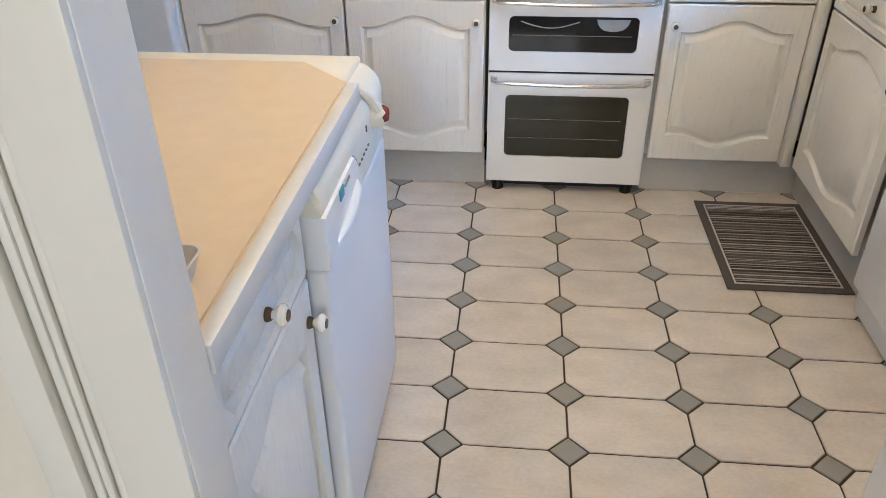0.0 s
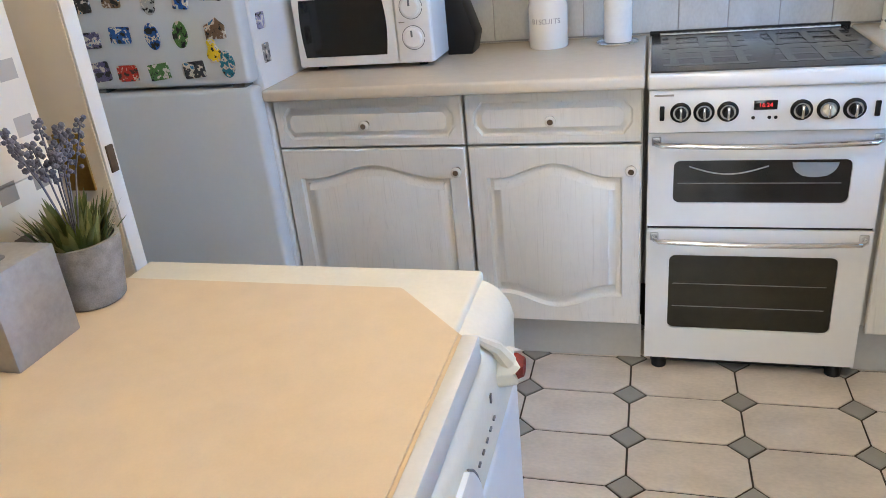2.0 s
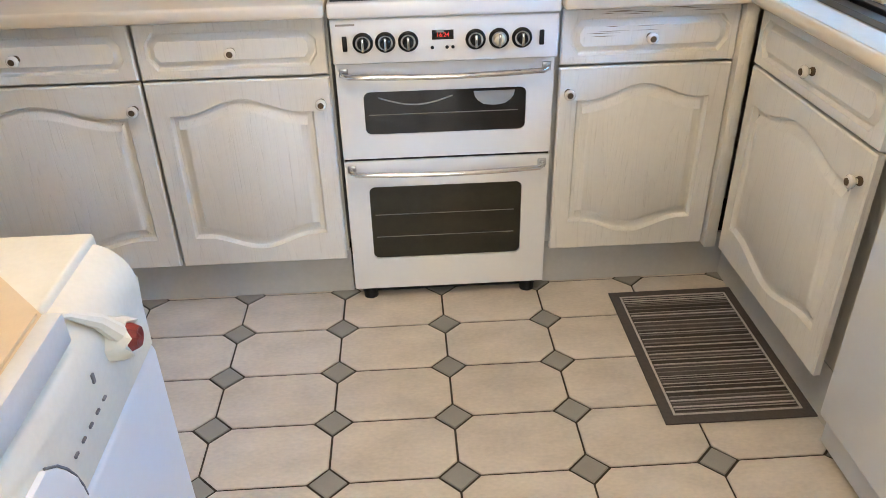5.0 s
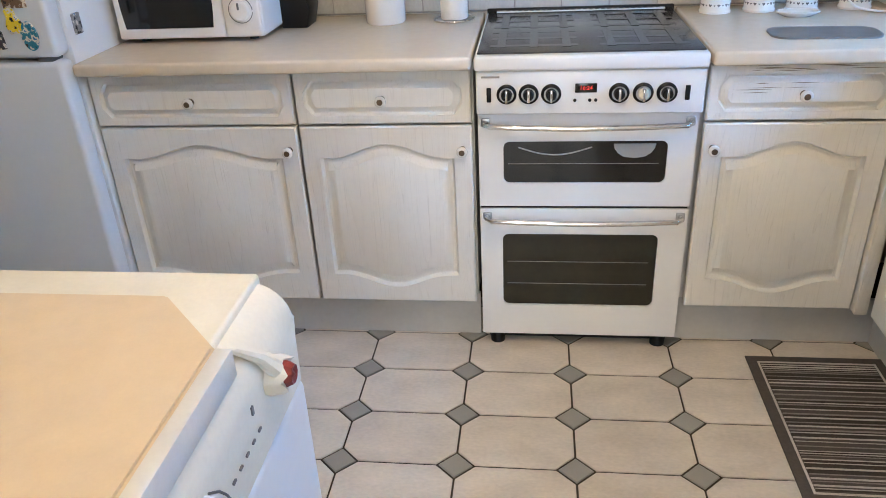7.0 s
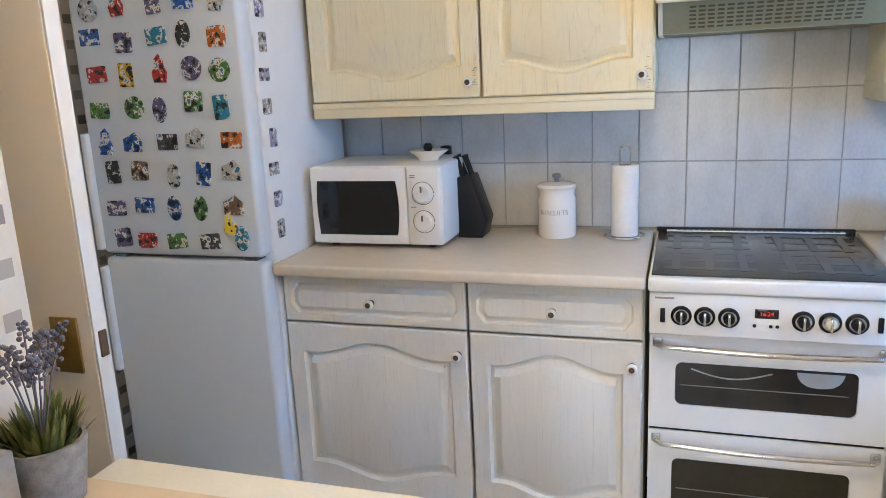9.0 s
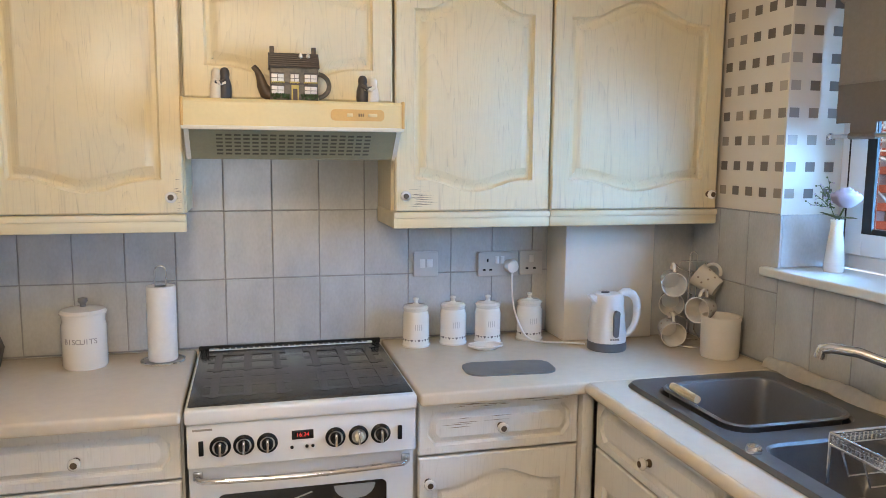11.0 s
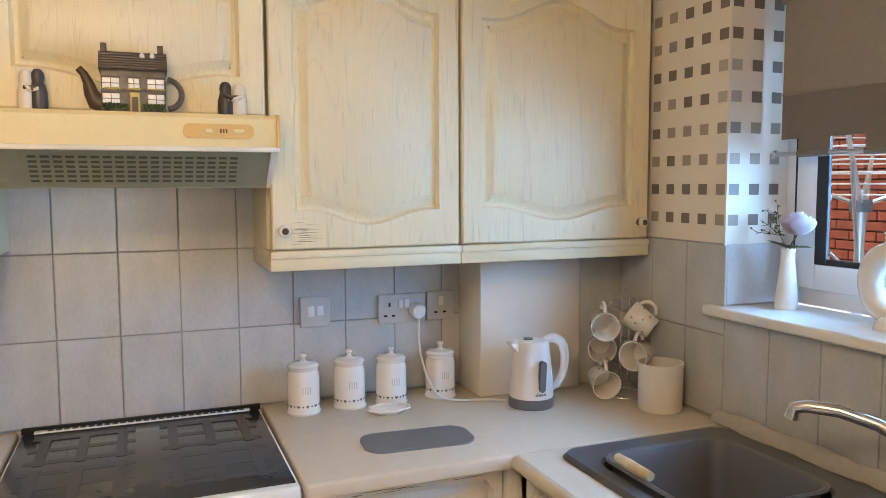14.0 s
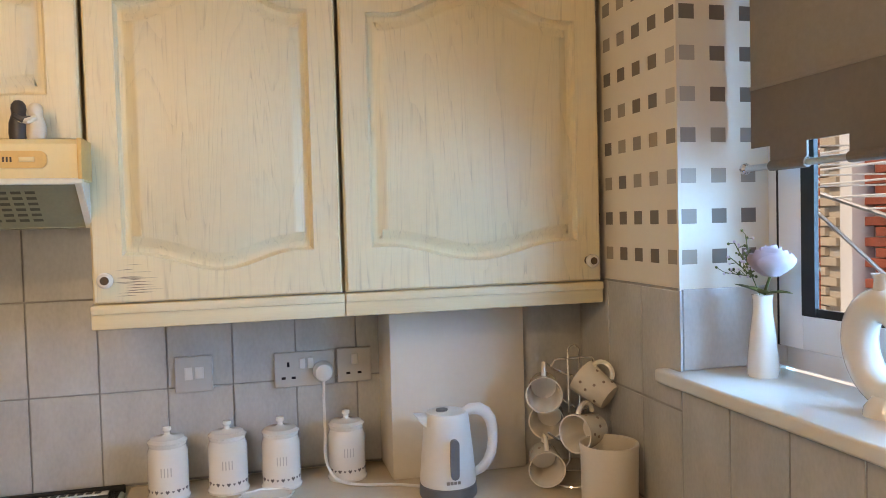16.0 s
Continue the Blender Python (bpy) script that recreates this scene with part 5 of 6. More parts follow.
solo("dish_brush", tube(B(), [(1.236, -0.800, WT + 0.034), (1.232, -0.850, WT + 0.036), (1.234, -0.915, WT + 0.035)], [0.010, 0.012, 0.010], 10), "wood_handle", "pale wooden brush handle resting on the bowl rim", "brush")
tp = base_at("tap", (1.612, -1.235, WT + 0.010), "chrome kitchen mixer tap with a curved spout", "tap")
part("body", lathe(B(), [(0.028, 0), (0.028, 0.008), (0.022, 0.014), (0.021, 0.085), (0.016, 0.095), (0, 0.096)], pose(1.612, -1.235, WT + 0.010), 24), "chrome", tp)
part("spout", tube(B(), [(1.612, -1.235, WT + 0.09), (1.600, -1.200, WT + 0.135), (1.575, -1.140, WT + 0.165), (1.545, -1.080, WT + 0.178), (1.515, -1.030, WT + 0.178), (1.503, -1.012, WT + 0.172), (1.500, -1.008, WT + 0.150)], [0.015, 0.014, 0.013, 0.013, 0.013, 0.015, 0.016], 14), "chrome", tp)
part("lever", tube(B(), [(1.605, -1.23, WT + 0.070), (1.590, -1.195, WT + 0.088), (1.570, -1.165, WT + 0.095)], [0.009, 0.007, 0.006], 8), "chrome", tp)
cl = B()
nx, ny = 8, 26
gv = [[cl.verts.new((1.640 + 0.05 * i / nx, -0.62 - 0.58 * j / ny, WT + 0.012 + 0.030 * math.sin(math.pi * i / nx) + 0.003 * math.sin(j * 0.7 + i) + 0.0015 * math.sin(j * 2.3))) for i in range(nx + 1)] for j in range(ny + 1)]
for j in range(ny):
    for i in range(nx):
        cl.faces.new((gv[j][i], gv[j][i + 1], gv[j + 1][i + 1], gv[j + 1][i]))
bmesh.ops.solidify(cl, geom=cl.faces[:], thickness=0.006)
solo("dishcloth", cl, "cloth", "crumpled cream dishcloth laid behind the sink", "cloth")

rk = base_at("dish_rack", (1.40, -1.53, WT + 0.01), "chrome wire dish rack standing over the half bowl", "dish rack")
RX0, RX1, RY0, RY1, RZ = 1.245, 1.575, -1.86, -1.335, WT + 0.105
band = B()
for a, b in (((RX0, RY0), (RX0, RY1)), ((RX1, RY0), (RX1, RY1)), ((RX0, RY1), (RX1, RY1)), ((RX0, RY0), (RX1, RY0))):
    for z in (RZ, RZ - 0.022):
        tube(band, [(*a, z), (*b, z)], 0.0032, 7)
part("frame", band, "chrome", rk)
studs = B()
for k in range(52):
    y = RY1 - 0.010 * k
    for z in (RZ - 0.006, RZ - 0.012, RZ - 0.017):
        box(studs, RX0 - 0.002, RX0 + 0.002, y - 0.003, y + 0.003, z - 0.002, z + 0.002)
for k in range(32):
    x = RX0 + 0.010 * k
    for z in (RZ - 0.006, RZ - 0.012, RZ - 0.017):
        box(studs, x - 0.003, x + 0.003, RY1 - 0.002, RY1 + 0.002, z - 0.002, z + 0.002)
st = part("beading", studs, "chrome", rk, "rows of small bright studs")
tagged(st, kind="stuff")
for k in range(10):
    y = RY1 - 0.03 - k * 0.052
    part("wire", tube(B(), [(RX0, y, RZ - 0.022), (RX0 + 0.02, y, RZ - 0.075), (RX1 - 0.02, y, RZ - 0.075), (RX1, y, RZ - 0.022)], 0.0022, 6), "chrome", rk)
for x in (RX0, RX1):
    for y in (RY0, RY1):
        part("leg", tube(B(), [(x, y, RZ), (x, y, WT + 0.006)], 0.0035, 7), "chrome", rk)

# ---- window sill and blind ----
VX, VY = 1.812, -0.686
vs = base_at("flower_vase", (VX, VY, 1.215), "slim white vase with a pale pink artificial rose and sprigs", "vase")
part("vase", lathe(B(), [(0, 0), (0.026, 0), (0.028, 0.006), (0.027, 0.035), (0.023, 0.075), (0.0175, 0.120), (0.017, 0.142), (0.019, 0.152), (0.016, 0.152), (0.014, 0.12)], pose(VX, VY, 1.215), 28), "ceramic", vs)
rs = random.Random(11)
rose_c = Vector((VX - 0.012, VY - 0.040, 1.430))
part("stem", tube(B(), [(VX, VY, 1.30), (VX - 0.002, VY - 0.010, 1.375), rose_c + Vector((0, 0, -0.022))], 0.0024, 6), "leaf", vs)
for k in range(17):
    t = k / 16
    a, r, hgt = k * 2.4, 0.008 + 0.037 * t, 0.058 - 0.016 * t
    pm = B()
    rows = []
    for j in range(6):
        v = j / 5
        rad = r * (0.2 + 0.8 * math.sin(math.pi * (0.06 + 0.60 * v)))
        half = 0.35 + 0.75 * math.sin(math.pi * (0.12 + 0.62 * v))
        rows.append([pm.verts.new(rose_c + Vector((rad * math.cos(a + u * half), rad * math.sin(a + u * half), -0.026 + hgt * v - 0.003 * t * v ** 4 - 0.004 * abs(u) ** 3 * v + rs.uniform(-0.0008, 0.0008)))) for u in (-1, -0.6, -0.2, 0.2, 0.6, 1)])
    for p, q in zip(rows, rows[1:]):
        for i in range(5):
            pm.faces.new((p[i], p[i + 1], q[i + 1], q[i]))
    bmesh.ops.solidify(pm, geom=pm.faces[:], thickness=0.0009)
    part("petal", pm, "petal", vs)


def leaf_mesh(bm, p, d, length, width, droop=0.3):
    """One blade from p along d, folded along its middle."""
    p, d = Vector(p), Vector(d).normalized()
    s = d.cross(Vector((0, 0, 1))).normalized()
    rows = []
    for k in range(5):
        t = k / 4
        c = p + d * length * t + Vector((0, 0, -droop * length * t * t))
        w = width * math.sin(math.pi * (0.12 + 0.86 * t)) * 0.5
        rows.append((bm.verts.new(c + s * w), bm.verts.new(c - Vector((0, 0, w * 0.35))), bm.verts.new(c - s * w)))
    for u, v in zip(rows, rows[1:]):
        bm.faces.new((u[0], u[1], v[1], v[0]))
        bm.faces.new((u[1], u[2], v[2], v[1]))


for a, up_ in ((-2.0, 0.5), (-1.1, 0.35), (1.7, 0.5), (2.5, 0.7)):
    bm = B()
    leaf_mesh(bm, (VX, VY, 1.370), (math.cos(a), math.sin(a), up_), 0.060, 0.026)
    part("leaf", bm, "leaf", vs)
for k, tip in enumerate(((-0.020, 0.020, 1.478), (-0.022, 0.050, 1.462), (-0.018, 0.066, 1.432), (-0.024, 0.078, 1.404), (-0.010, 0.034, 1.440))):
    tip = Vector((VX + tip[0], VY + tip[1], tip[2]))
    root, mid = Vector((VX, VY, 1.355)), Vector((VX - 0.008, VY + 0.018, 1.400))
    sp, bl_ = B(), B()
    tube(sp, [root, mid, tip], 0.0010, 5)
    for q in range(13):
        c = mid.lerp(tip, q / 12)
        e_ = c + Vector((rs.uniform(-1, 1), rs.uniform(-1, 1), rs.uniform(-0.3, 1))) * 0.013
        tube(sp, [c, e_], 0.0006, 4)
        r = bmesh.ops.create_icosphere(bl_ if q % 2 else sp, subdivisions=1, radius=rs.uniform(0.0022, 0.0034))
        bmesh.ops.translate(bl_ if q % 2 else sp, vec=e_, verts=r["verts"])
    spr = part("berry_sprig", sp, "leaf", vs)
    part("blossom", bl_, "petal", spr)
rv = B()
tube(rv, [(1.795 - 0.028 * math.sin(t) * 0.3, -0.985 + 0.052 * math.cos(t), 1.312 + 0.066 * math.sin(t)) for t in [2 * math.pi * k / 40 for k in range(40)]], 0.026, 16, True)
lathe(rv, [(0, 0), (0.034, 0), (0.032, 0.012), (0.02, 0.03)], pose(1.795, -0.985, 1.215), 24)
lathe(rv, [(0.014, 0), (0.012, 0.022), (0.016, 0.030), (0.010, 0.030)], pose(1.787, -0.985, 1.395), 20)
solo("ring_vase", rv, "ceramic", "white ceramic ring-shaped vase on the window sill", "vase")

bl = base_at("roller_blind", (1.83, -1.25, 2.0), "taupe roller blind with a castellated hem, pulled half down", "blind")
BY0, BY1 = -1.86, -0.638
fb = bx(1.828, 1.831, BY0, BY1, 1.752, 2.000)
part("fabric", fb, "blind_fabric", bl)
part("hem_seam", bx(1.825, 1.833, BY0, BY1, 1.748, 1.756, 0.001), "blind_fabric", bl)
hm = B()
box(hm, 1.8275, 1.8315, BY0, BY1, 1.640, 1.750)
y = BY1 - 0.054
while y - 0.093 > BY0:
    box(hm, 1.8275, 1.8315, y - 0.093, y, 1.603, 1.641)
    tube(hm, [(1.8295, y - 0.093, 1.603), (1.8295, y, 1.603)], 0.0095, 10)
    y -= 0.188
part("hem", hm, "blind_hem", bl, "darker castellated hem")
rod = part("rod", tube(B(), [(1.8295, BY0 - 0.01, 1.603), (1.8295, BY1 + 0.016, 1.603)], 0.0062, 12), "steel", bl, "metal hem rod")
part("finial", lathe(B(), [(0.006, 0), (0.011, 0.004), (0.011, 0.010), (0, 0.014)], Matrix.Translation((1.8295, BY1 + 0.014, 1.603)) @ Matrix.Rotation(radians(-90), 4, "X"), 14), "chrome", rod)
part("roller", tube(B(), [(1.84, BY0 - 0.01, 2.000), (1.84, BY1 + 0.01, 2.000)], 0.024, 16), "blind_fabric", bl)

# ---- on the hood ----
tt = base_at("house_teapot", (0.305, -0.325, 1.685), "novelty ceramic teapot shaped like a stone house", "teapot")
tx0, tx1, ty0, ty1, tz = 0.243, 0.370, -0.372, -0.290, 1.6855
house = part("house", bx(tx0, tx1, ty0, ty1, tz, tz + 0.088, 0.003), "stone_grey", tt, "grey stone house body")
rf = B()
pr = [(ty0 - 0.006, tz + 0.086), (ty1 + 0.006, tz + 0.086), ((ty0 + ty1) / 2 + 0.010, tz + 0.128), ((ty0 + ty1) / 2 - 0.010, tz + 0.128)]
p = [rf.verts.new((tx0 - 0.004, y, z)) for y, z in pr]
q = [rf.verts.new((tx1 + 0.004, y, z)) for y, z in pr]
rf.faces.new(p)
rf.faces.new(q[::-1])
for k in range(4):
    rf.faces.new((p[k], q[k], q[(k + 1) % 4], p[(k + 1) % 4]))
roof = part("roof", rf, "roof_slate", tt, "brown slate lid roof")
for k in range(1, 7):
    yk, zk = ty0 - 0.0062 + 0.0372 * k / 7, tz + 0.086 + 0.042 * k / 7
    part("slate_row", bx(tx0 - 0.003, tx1 + 0.003, yk - 0.0012, yk + 0.002, zk - 0.001, zk + 0.0012), "stone_brown", roof)
for x in (tx0 + 0.004, tx1 - 0.010):
    part("chimney", bx(x - 0.004, x + 0.008, -0.338, -0.324, tz + 0.110, tz + 0.146, 0.001), "stone_brown", roof)
for x in (0.325, 0.345):
    part("dove", lathe(B(), [(0, -0.006), (0.006, -0.002), (0.005, 0.004), (0.002, 0.010), (0, 0.011)], pose(x, -0.356, tz + 0.118), 10), "ceramic", roof)
for x, z in ((0.262, 0.058), (0.307, 0.058), (0.350, 0.058), (0.262, 0.026), (0.350, 0.026)):
    w = 0.0165 if x != 0.307 else 0.011
    wd = part("window", bx(x - w, x + w, ty0 - 0.002, ty0 + 0.001, tz + z - 0.011, tz + z + 0.011, 0.001), "ceramic", tt)
    part("glazing_bar", many([(x - 0.0008, x + 0.0008, ty0 - 0.0028, ty0 - 0.0015, tz + z - 0.010, tz + z + 0.010), (x - w, x + w, ty0 - 0.0029, ty0 - 0.0015, tz + z - 0.001, tz + z + 0.0006)]), "stone_grey", wd)
    part("lintel", bx(x - w - 0.002, x + w + 0.002, ty0 - 0.003, ty0, tz + z + 0.011, tz + z + 0.0145), "roof_slate", wd)
    fb_ = B()
    for q in range(7):
        r = bmesh.ops.create_icosphere(fb_, subdivisions=1, radius=0.0028)
        bmesh.ops.translate(fb_, vec=(x - w + 2 * w * q / 6, ty0 - 0.003, tz + z - 0.011), verts=r["verts"])
    part("window_box", fb_, "foliage_paint" if z < 0.04 else "yellow_glaze", wd)
part("door", bx(0.298, 0.318, ty0 - 0.003, ty0 + 0.001, tz, tz + 0.040, 0.001), "yellow_glaze", house)
part("door_leaf", bx(0.302, 0.314, ty0 - 0.004, ty0 - 0.002, tz, tz + 0.030), "stone_brown", house)
part("sign", bx(0.272, 0.342, ty0 - 0.002, ty0 + 0.001, tz + 0.041, tz + 0.047), "roof_slate", house)
bs = B()
for k in range(34):
    x = rs.uniform(tx0 + 0.004, 0.292) if k % 2 else rs.uniform(0.324, tx1 - 0.004)
    r = bmesh.ops.create_icosphere(bs, subdivisions=1, radius=rs.uniform(0.003, 0.006))
    bmesh.ops.translate(bs, vec=(x, ty0 - 0.001, tz + 0.004 + 0.010 * rs.random()), verts=r["verts"])
tagged(part("bushes", bs, "foliage_paint", house), kind="stuff")
part("spout", tube(B(), [(tx0 + 0.004, -0.33, tz + 0.014), (tx0 - 0.012, -0.33, tz + 0.022), (tx0 - 0.021, -0.33, tz + 0.040), (tx0 - 0.026, -0.33, tz + 0.062), (tx0 - 0.034, -0.33, tz + 0.080), (tx0 - 0.044, -0.33, tz + 0.091)], [0.018, 0.019, 0.015, 0.011, 0.0085, 0.0075], 14), "stone_brown", tt)
part("handle", tube(B(), arc((tx1 + 0.002, -0.33, tz + 0.043), 0.032, -85, 85, (1, 0, 0), (0, 0, 1), 12), 0.0065, 9), "stone_grey", tt)


def hugger(x, mirror, material, tall, label):
    s = mirror
    bm = B()
    lathe(bm, [(0, 0), (0.0175, 0), (0.0190, 0.014), (0.0180, 0.034), (0.0140, 0.047), (0.0122, 0.052), (0.0138, 0.060), (0.0128, 0.069), (0.0075, 0.076), (0, 0.078)], pose(x, -0.345, 1.6855) @ Matrix.Diagonal((0.95, 0.95, tall, 1)), 20)
    tube(bm, [(x - s * 0.004, -0.357, 1.6855 + 0.046 * tall), (x + s * 0.010, -0.364, 1.6855 + 0.038 * tall), (x + s * 0.024, -0.360, 1.6855 + 0.041 * tall)], [0.006, 0.006, 0.005], 8)
    return solo("hugging_figurine", bm, material, label, "figurine", "hugging figurines")


hugger(0.102, 1, "figure_light", 1.05, "cream ceramic hugging figurine on the hood")
hugger(0.124, -1, "figure_dark", 1.08, "dark ceramic hugging figurine on the hood")
hugger(0.496, 1, "figure_dark", 0.96, "dark ceramic hugging figurine on the hood")
hugger(0.524, -1, "figure_light", 0.90, "cream ceramic hugging figurine on the hood")

# ---- on the peninsula ----
pt = base_at("potted_lavender", (-0.742, -1.808, 0.885), "artificial lavender in a rough grey stone pot", "plant")
m = pose(-0.742, -1.808, 0.885)
part("pot", lathe(B(), [(0, 0), (0.040, 0), (0.044, 0.004), (0.056, 0.086), (0.056, 0.095), (0.050, 0.095), (0.047, 0.076), (0, 0.074)], m, 30), "pot_stone", pt, "rough grey stone pot")
rl = random.Random(5)
for k in range(170):
    a, up = rl.uniform(0, 2 * math.pi), rl.uniform(1.3, 4.5)
    bm = B()
    r0 = 0.034 * math.sqrt(rl.random())
    leaf_mesh(bm, (-0.742 + r0 * math.cos(a), -1.808 + r0 * math.sin(a), 0.955), (math.cos(a), math.sin(a), up), rl.uniform(0.055, 0.105), rl.uniform(0.006, 0.011), 0.18)
    part("leaf", bm, "leaf" if k % 3 else "leaf_light", pt)
for k in range(8):
    a = k * 2.4
    lean = 0.015 + 0.060 * rl.random()
    top = Vector((-0.742 + lean * math.cos(a), -1.808 + lean * math.sin(a), 1.085 + 0.055 * rl.random()))
    root = Vector((-0.742, -1.808, 0.965))
    sp = B()
    tube(sp, [root, root.lerp(top, 0.5) + Vector((0, 0, 0.02)), top], 0.0013, 5)
    for q in range(22):
        t = 0.52 + 0.48 * q / 21
        c = root.lerp(top, t) + Vector((0, 0, 0.02 * 4 * t * (1 - t)))
        w = 0.0105 * (1 - 0.6 * (t - 0.52) / 0.48)
        c = c + w * Vector((math.cos(q * 2.4), math.sin(q * 2.4), 0.2))
        r = bmesh.ops.create_icosphere(sp, subdivisions=1, radius=rl.uniform(0.0030, 0.0048))
        bmesh.ops.translate(sp, vec=c, verts=r["verts"])
    part("flower_spike", sp, "lavender", pt, "dusty purple flower spike")

tb = base_at("tissue_box", (-0.765, -1.94, 0.885), "silver tissue box with pale stars and a white tissue", "tissue box")
part("carton", bx(-0.831, -0.704, -1.996, -1.887, 0.885, 1.010, 0.002), "tissue_silver", tb)
for k in range(12):
    x, z = -0.820 + 0.105 * rl.random(), 0.91 + 0.085 * rl.random()
    star = [((0.008 if q % 2 == 0 else 0.0035) * math.cos(q * math.pi / 5), (0.008 if q % 2 == 0 else 0.0035) * math.sin(q * math.pi / 5)) for q in range(10)]
    part("star", prism(B(), star, -0.0006, 0.0, pose(x, -1.996, z)), "tissue_star", tb)
part("slot", prism(B(), rounded(-0.035, 0.035, -0.012, 0.012, 0.011, 4), 0, 0.001, pose(-0.768, -1.94, 1.0112, -90)), "grey_plastic", tb)
ts = B()
ring_p = None
for z, r in ((0, 0.012), (0.018, 0.026), (0.034, 0.018), (0.052, 0.005)):
    rg = [ts.verts.new((-0.768 + r * (1 + 0.35 * math.sin(3 * t + z * 50)) * math.cos(t), -1.94 + 0.55 * r * (1 + 0.3 * math.cos(5 * t)) * math.sin(t), 1.010 + z + 0.006 * math.sin(4 * t))) for t in [2 * math.pi * k / 20 for k in range(20)]]
    if ring_p:
        for k in range(20):
            ts.faces.new((ring_p[k], ring_p[(k + 1) % 20], rg[(k + 1) % 20], rg[k]))
    ring_p = rg
ts.faces.new(ring_p)
part("tissue", ts, "paper", tb, "white tissue pulled up")

ty = base_at("serving_tray", (-0.43, -2.545, 0.885), "white tray with brown hearts at the end of the peninsula", "tray")
tr = B()
ol = rounded(-0.62, -0.222, -2.612, -2.478, 0.018)
prev = None
for d, z in ((0.012, 0.0005), (0.002, 0.026), (0.0, 0.030), (0.003, 0.030), (0.006, 0.024), (0.016, 0.004)):
    rg = [tr.verts.new((x, y, 0.885 + z)) for x, y in (shrink(ol, d) if d else ol)]
    if prev:
        for k in range(len(ol)):
            tr.faces.new((prev[k], prev[(k + 1) % len(ol)], rg[(k + 1) % len(ol)], rg[k]))
    prev = rg
tr.faces.new(prev)
part("tray", tr, "tray_white", ty)
for k in range(24):
    x, yv = -0.600 + 0.046 * (k % 8), -2.592 + 0.038 * (k // 8) + 0.010 * (k % 2)
    s = 0.013
    heart = [(0, -s), (s, s * 0.2), (s * 0.9, s * 0.8), (s * 0.45, s), (0, s * 0.5), (-s * 0.45, s), (-s * 0.9, s * 0.8), (-s, s * 0.2)]
    q = pose(x, yv, 0.8895, -90, 0, 30 * (k % 3))
    part("heart", prism(B(), heart, -0.0004, 0.0006, q), "pattern_dot", ty)

# ---- floor mat ----
mt_ = base_at("floor_mat", (0.995, -0.885, 0.0), "dark striped washable floor mat in front of the sink unit", "mat")
GX0, GX1, GY0, GY1 = 0.800, 1.185, -1.178, -0.600
part("backing", bx(GX0, GX1, GY0, GY1, 0.001, 0.006, 0.002), "mat_border", mt_, "dark grey border")
part("edge_line", many([(GX0 + 0.028, GX0 + 0.034, GY0 + 0.03, GY1 - 0.03, 0.005, 0.0072), (GX1 - 0.034, GX1 - 0.028, GY0 + 0.03, GY1 - 0.03, 0.005, 0.0072), (GX0 + 0.028, GX1 - 0.028, GY0 + 0.028, GY0 + 0.034, 0.005, 0.0073), (GX0 + 0.028, GX1 - 0.028, GY1 - 0.034, GY1 - 0.028, 0.005, 0.0073)]), "mat_light", mt_)
yy, k = GY0 + 0.040, 0
rm = random.Random(2)
while yy < GY1 - 0.045:
    w = rm.choice((0.002, 0.003, 0.005)) if k % 2 else rm.choice((0.005, 0.009, 0.014))
    tone = rm.choice(("mat_light", "mat_light", "mat_mid")) if k % 2 else rm.choice(("mat_dark", "mat_dark", "mat_border"))
    part("stripe", bx(GX0 + 0.036, GX1 - 0.036, yy, yy + w, 0.0052, 0.0086 if k % 2 else 0.0078, 0.001, 1), tone, mt_)
    yy += w + 0.0006
    k += 1

# ---- ceiling lamp ----
cl_ = base_at("ceiling_light", (0.08, -1.74, 2.27), "round white ceiling light in the middle of the kitchen", "ceiling lamp")
part("base", lathe(B(), [(0, 0.0), (0.10, 0.0), (0.10, -0.02), (0.09, -0.03), (0, -0.03)], pose(0.08, -1.74, CEIL), 32), "gloss_white", cl_)

# ---- outside the window ----
solo("ground", bx(1.96, 60, -40, 60, -0.35, -0.25), "paving", "pale paved yard", "ground", **S)
yard = base_at("garden_wall", (5.4, 3.0, -0.25), "red brick house wall across the yard", "wall", **S)
part("mortar_bed", bx(5.30, 5.6, -2.0, 8.0, -0.25, 5.0), "mortar", yard)
br_me = mesh_of("brick", bx(-0.05, 0.05, -0.1075, 0.1075, -0.0325, 0.0325, 0.004, 1))
br_me.materials.append(Q["brick_red"])
for r in range(26):
    for c in range(11):
        ob = bpy.data.objects.new("brick", br_me)
        scene.collection.objects.link(ob)
        ob.parent = yard
        ob.matrix_world = pose(5.262, 0.24 + c * 0.225 + (0.06 if r % 2 else -0.05), 0.62 + r * 0.075)
out_b = base_at("outbuilding", (5.2, 4.0, -0.25), "pale brick outbuilding with a white corner post across the yard", "building")
part("wall", bx(5.16, 5.28, 2.72, 6.4, -0.25, 3.0), "mortar", out_b)
part("corner_post", bx(5.10, 5.30, 2.64, 2.76, -0.25, 3.0, 0.01), "upvc", out_b, "white corner post")
pale_me = mesh_of("brick", bx(-0.03, 0.03, -0.1075, 0.1075, -0.0325, 0.0325, 0.004, 1))
pale_me.materials.append(Q["brick_pale"])
for r in range(24):
    for c in range(10):
        ob = bpy.data.objects.new("brick", pale_me)
        scene.collection.objects.link(ob)
        ob.parent = out_b
        ob.matrix_world = pose(5.145, 2.92 + c * 0.225 + (0.0 if r % 2 else 0.1125), 0.62 + r * 0.075)
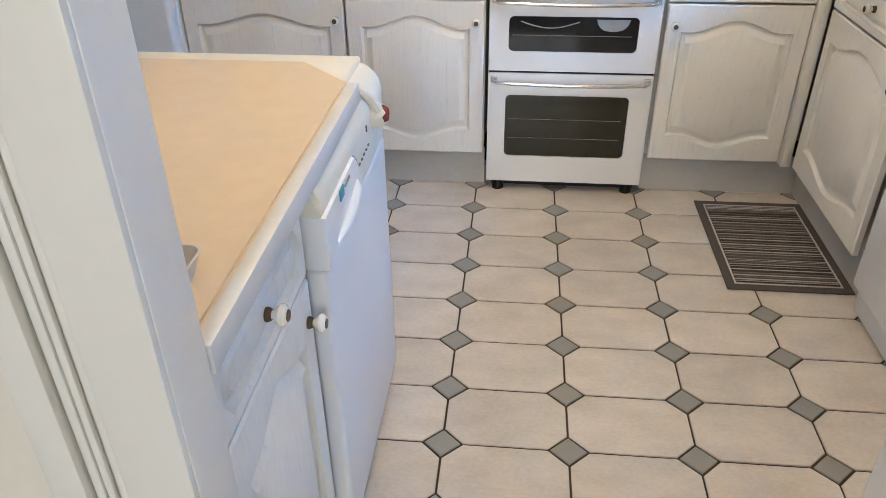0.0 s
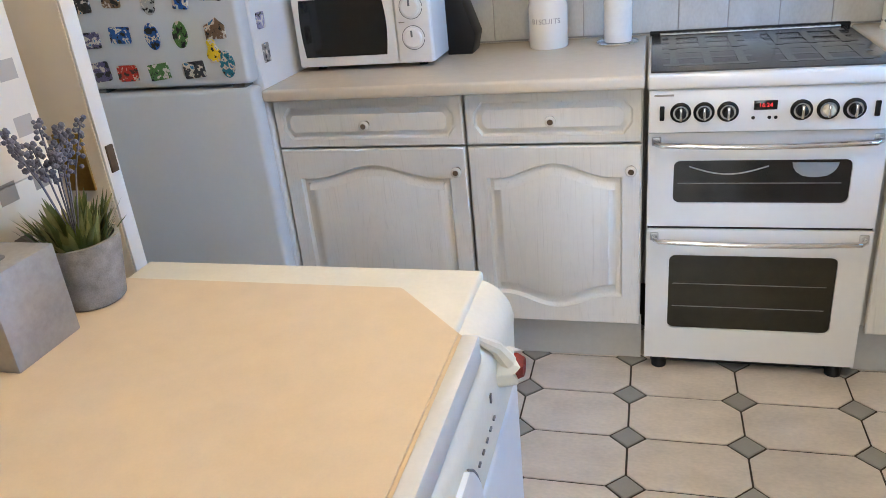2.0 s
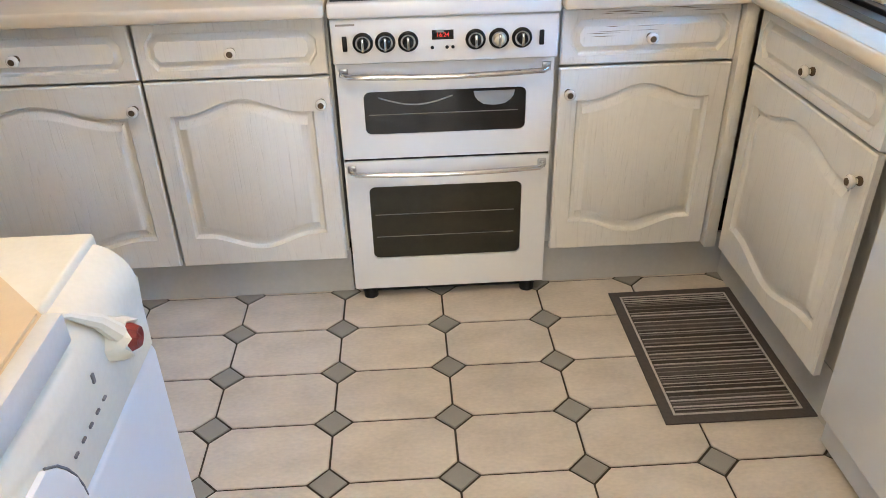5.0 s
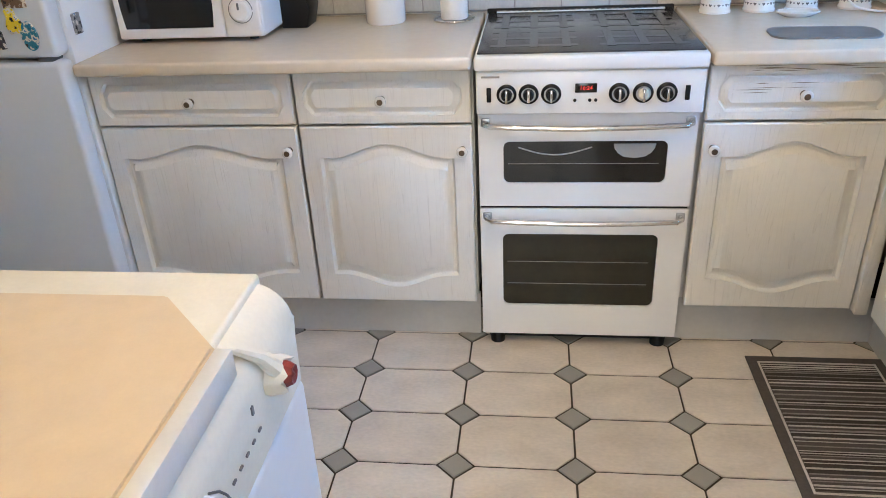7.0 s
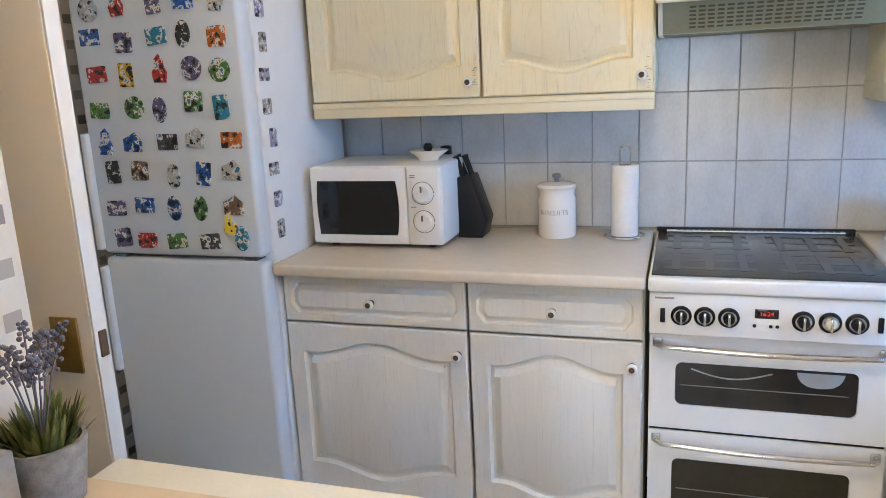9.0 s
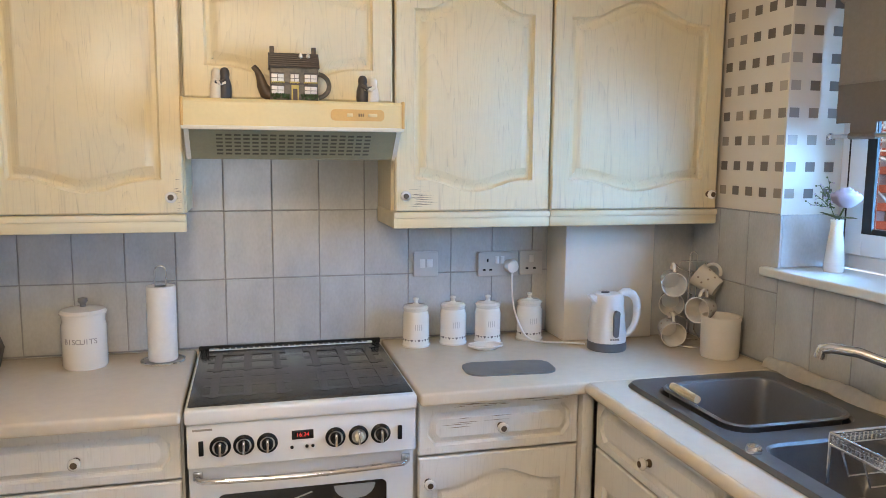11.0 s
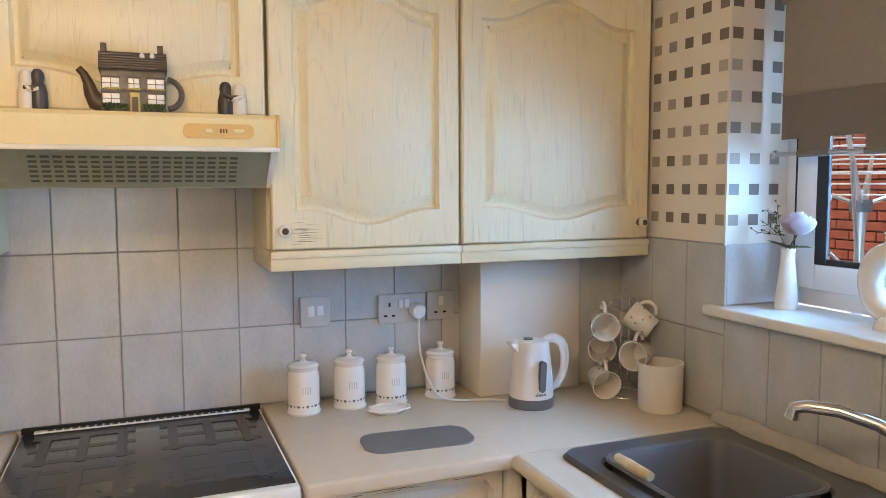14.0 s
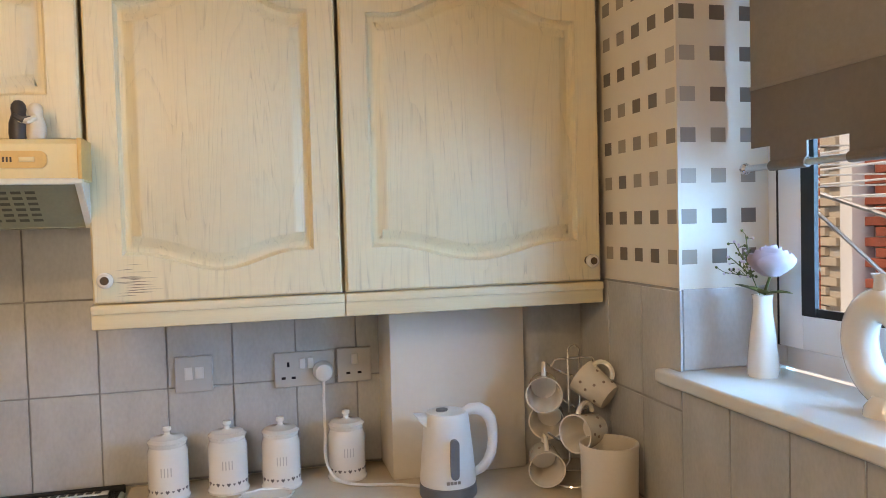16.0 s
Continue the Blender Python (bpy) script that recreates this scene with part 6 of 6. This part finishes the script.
solo("low_wall", bx(4.85, 5.08, -2.0, 8.0, -0.25, 0.72, 0.01), "upvc", "white rendered ledge below the brick wall", "wall", **S)
ra = base_at("rotary_airer", (3.6, 0.575, -0.25), "grey metal rotary clothes airer in the yard", "clothes airer")
part("post", tube(B(), [(3.6, 0.575, -0.25), (3.6, 0.575, 1.50)], 0.024, 12), "aluminium", ra)
tips = []
for k in range(4):
    a = radians(35 + 90 * k)
    tip = Vector((3.6 + 1.05 * math.cos(a), 0.575 + 1.05 * math.sin(a), 1.85))
    tips.append(tip)
    part("arm", tube(B(), [(3.6, 0.575, 1.42), tip], 0.011, 8), "aluminium", ra)
for q in range(1, 9):
    t = q / 8
    pts = [Vector((3.6, 0.575, 1.42)).lerp(v, t) for v in tips]
    part("line", tube(B(), pts, 0.0045, 5, True), "white_plastic", ra)
part("hub", lathe(B(), [(0, -0.03), (0.05, -0.03), (0.055, 0), (0.05, 0.03), (0, 0.03)], pose(3.6, 0.575, 1.42), 16), "grey_plastic", ra)
for k in range(4):
    a = radians(35 + 90 * k)
    part("strut", tube(B(), [(3.6, 0.575, 1.05), (3.6 + 0.55 * math.cos(a), 0.575 + 0.55 * math.sin(a), 1.62)], 0.009, 8), "aluminium", ra)

# ---- tiles, each its own piece ----
def piece(name, me, m, parent):
    ob = bpy.data.objects.new(name, me)
    scene.collection.objects.link(ob)
    ob.parent = parent
    ob.matrix_world = m
    return ob


def slab(name, pts, t, edge, material):
    """A tile lying in x, y with its top at z 0 and softened edges."""
    bm = B()
    top = [bm.verts.new((x, y, 0)) for x, y in shrink(pts, edge)]
    mid = [bm.verts.new((x, y, -edge * 0.6)) for x, y in pts]
    low = [bm.verts.new((x, y, -t)) for x, y in pts]
    bm.faces.new(top)
    for p, q in ((top, mid), (mid, low)):
        for k in range(len(p)):
            bm.faces.new((p[k], q[k], q[(k + 1) % len(p)], p[(k + 1) % len(p)]))
    me = mesh_of(name, bm, False)
    me.materials.append(Q[material])
    return me


PX, PY, FX, FYY = 0.3022, 0.197, -0.323, -0.707
DX, DY, G = 0.047, 0.045, 0.0028
hx, hy = PX / 2 - G, PY / 2 - G
octagon = slab("tile", [(-hx + DX, -hy), (hx - DX, -hy), (hx, -hy + DY), (hx, hy - DY), (hx - DX, hy), (-hx + DX, hy), (-hx, hy - DY), (-hx, -hy + DY)], 0.006, 0.0022, "floor_tile")
diamond = slab("diamond_tile", [(-DX + 1.3 * G, 0), (0, -DY + 1.3 * G), (DX - 1.3 * G, 0), (0, DY - 1.3 * G)], 0.006, 0.002, "diamond_tile")
for i in range(-5, 6):
    for j in range(-2, 10):
        x, y = FX + i * PX, FYY - j * PY
        if -1.75 < x < 1.62 and -2.66 < y < -0.30:
            piece("diamond_tile", diamond, pose(x, y, 0.0005), floor)
        x, y = x + PX / 2, y - PY / 2
        if -1.65 < x < 1.55 and -2.62 < y < -0.35:
            piece("tile", octagon, pose(x, y, random.uniform(-0.0004, 0.0004)), floor)

TW, TH, g = 0.1495, 0.2195, 0.0016
wall_piece = slab("tile", [(-TW / 2 + g, -TH / 2 + g), (TW / 2 - g, -TH / 2 + g), (TW / 2 - g, TH / 2 - g), (-TW / 2 + g, TH / 2 - g)], 0.006, 0.0016, "wall_tile")
grout_n = part("grout", bx(-1.08, 1.70, -0.0005, 0.0035, WT, 1.60), "grout_wall", wall_north)
for i in range(-8, 11):
    for j in range(3):
        x, z = 0.101 + (i + 0.5) * TW, 0.9195 + (j + 0.5) * TH
        if -1.13 < x < 1.64:
            t = piece("tile", wall_piece, pose(x, -0.0055 + 0.0004 * random.random(), z, 90), wall_north)
# east wall: tiles below the sill and up to the wallpaper, beside and inside the window opening
grout_e = part("grout", many([(1.6965, 1.6995, -2.0, 0.0, WT, 1.184), (1.6965, 1.6995, -0.588, 0.0, 1.184, 1.376)]), "grout_wall", wall_east)
short = slab("tile", [(-TW / 2 + g, -0.034), (TW / 2 - g, -0.034), (TW / 2 - g, 0.034), (-TW / 2 + g, 0.034)], 0.006, 0.0016, "wall_tile")
cap_t = slab("tile", [(-TW / 2 + g, -0.115), (TW / 2 - g, -0.115), (TW / 2 - g, 0.115), (-TW / 2 + g, 0.115)], 0.006, 0.0016, "wall_tile")
for i in range(14):
    y = -0.002 - (i + 0.5) * TW
    if y > -2.0:
        piece("tile", wall_piece, pose(1.6945, y, 0.9195 + TH / 2, 90, 0, -90), wall_east)
        if y < -0.56:
            piece("tile", short, pose(1.6945, y, 1.150, 90, 0, -90), wall_east)
        else:
            piece("tile", cap_t, pose(1.6945, y, 1.2565, 90, 0, -90), wall_east)
rev = slab("tile", [(-0.096, -0.0785), (0.096, -0.0785), (0.096, 0.0785), (-0.096, 0.0785)], 0.006, 0.0016, "wall_tile")
piece("tile", rev, pose(1.800, -0.596, 1.295, 90, 0, 0), wall_east)
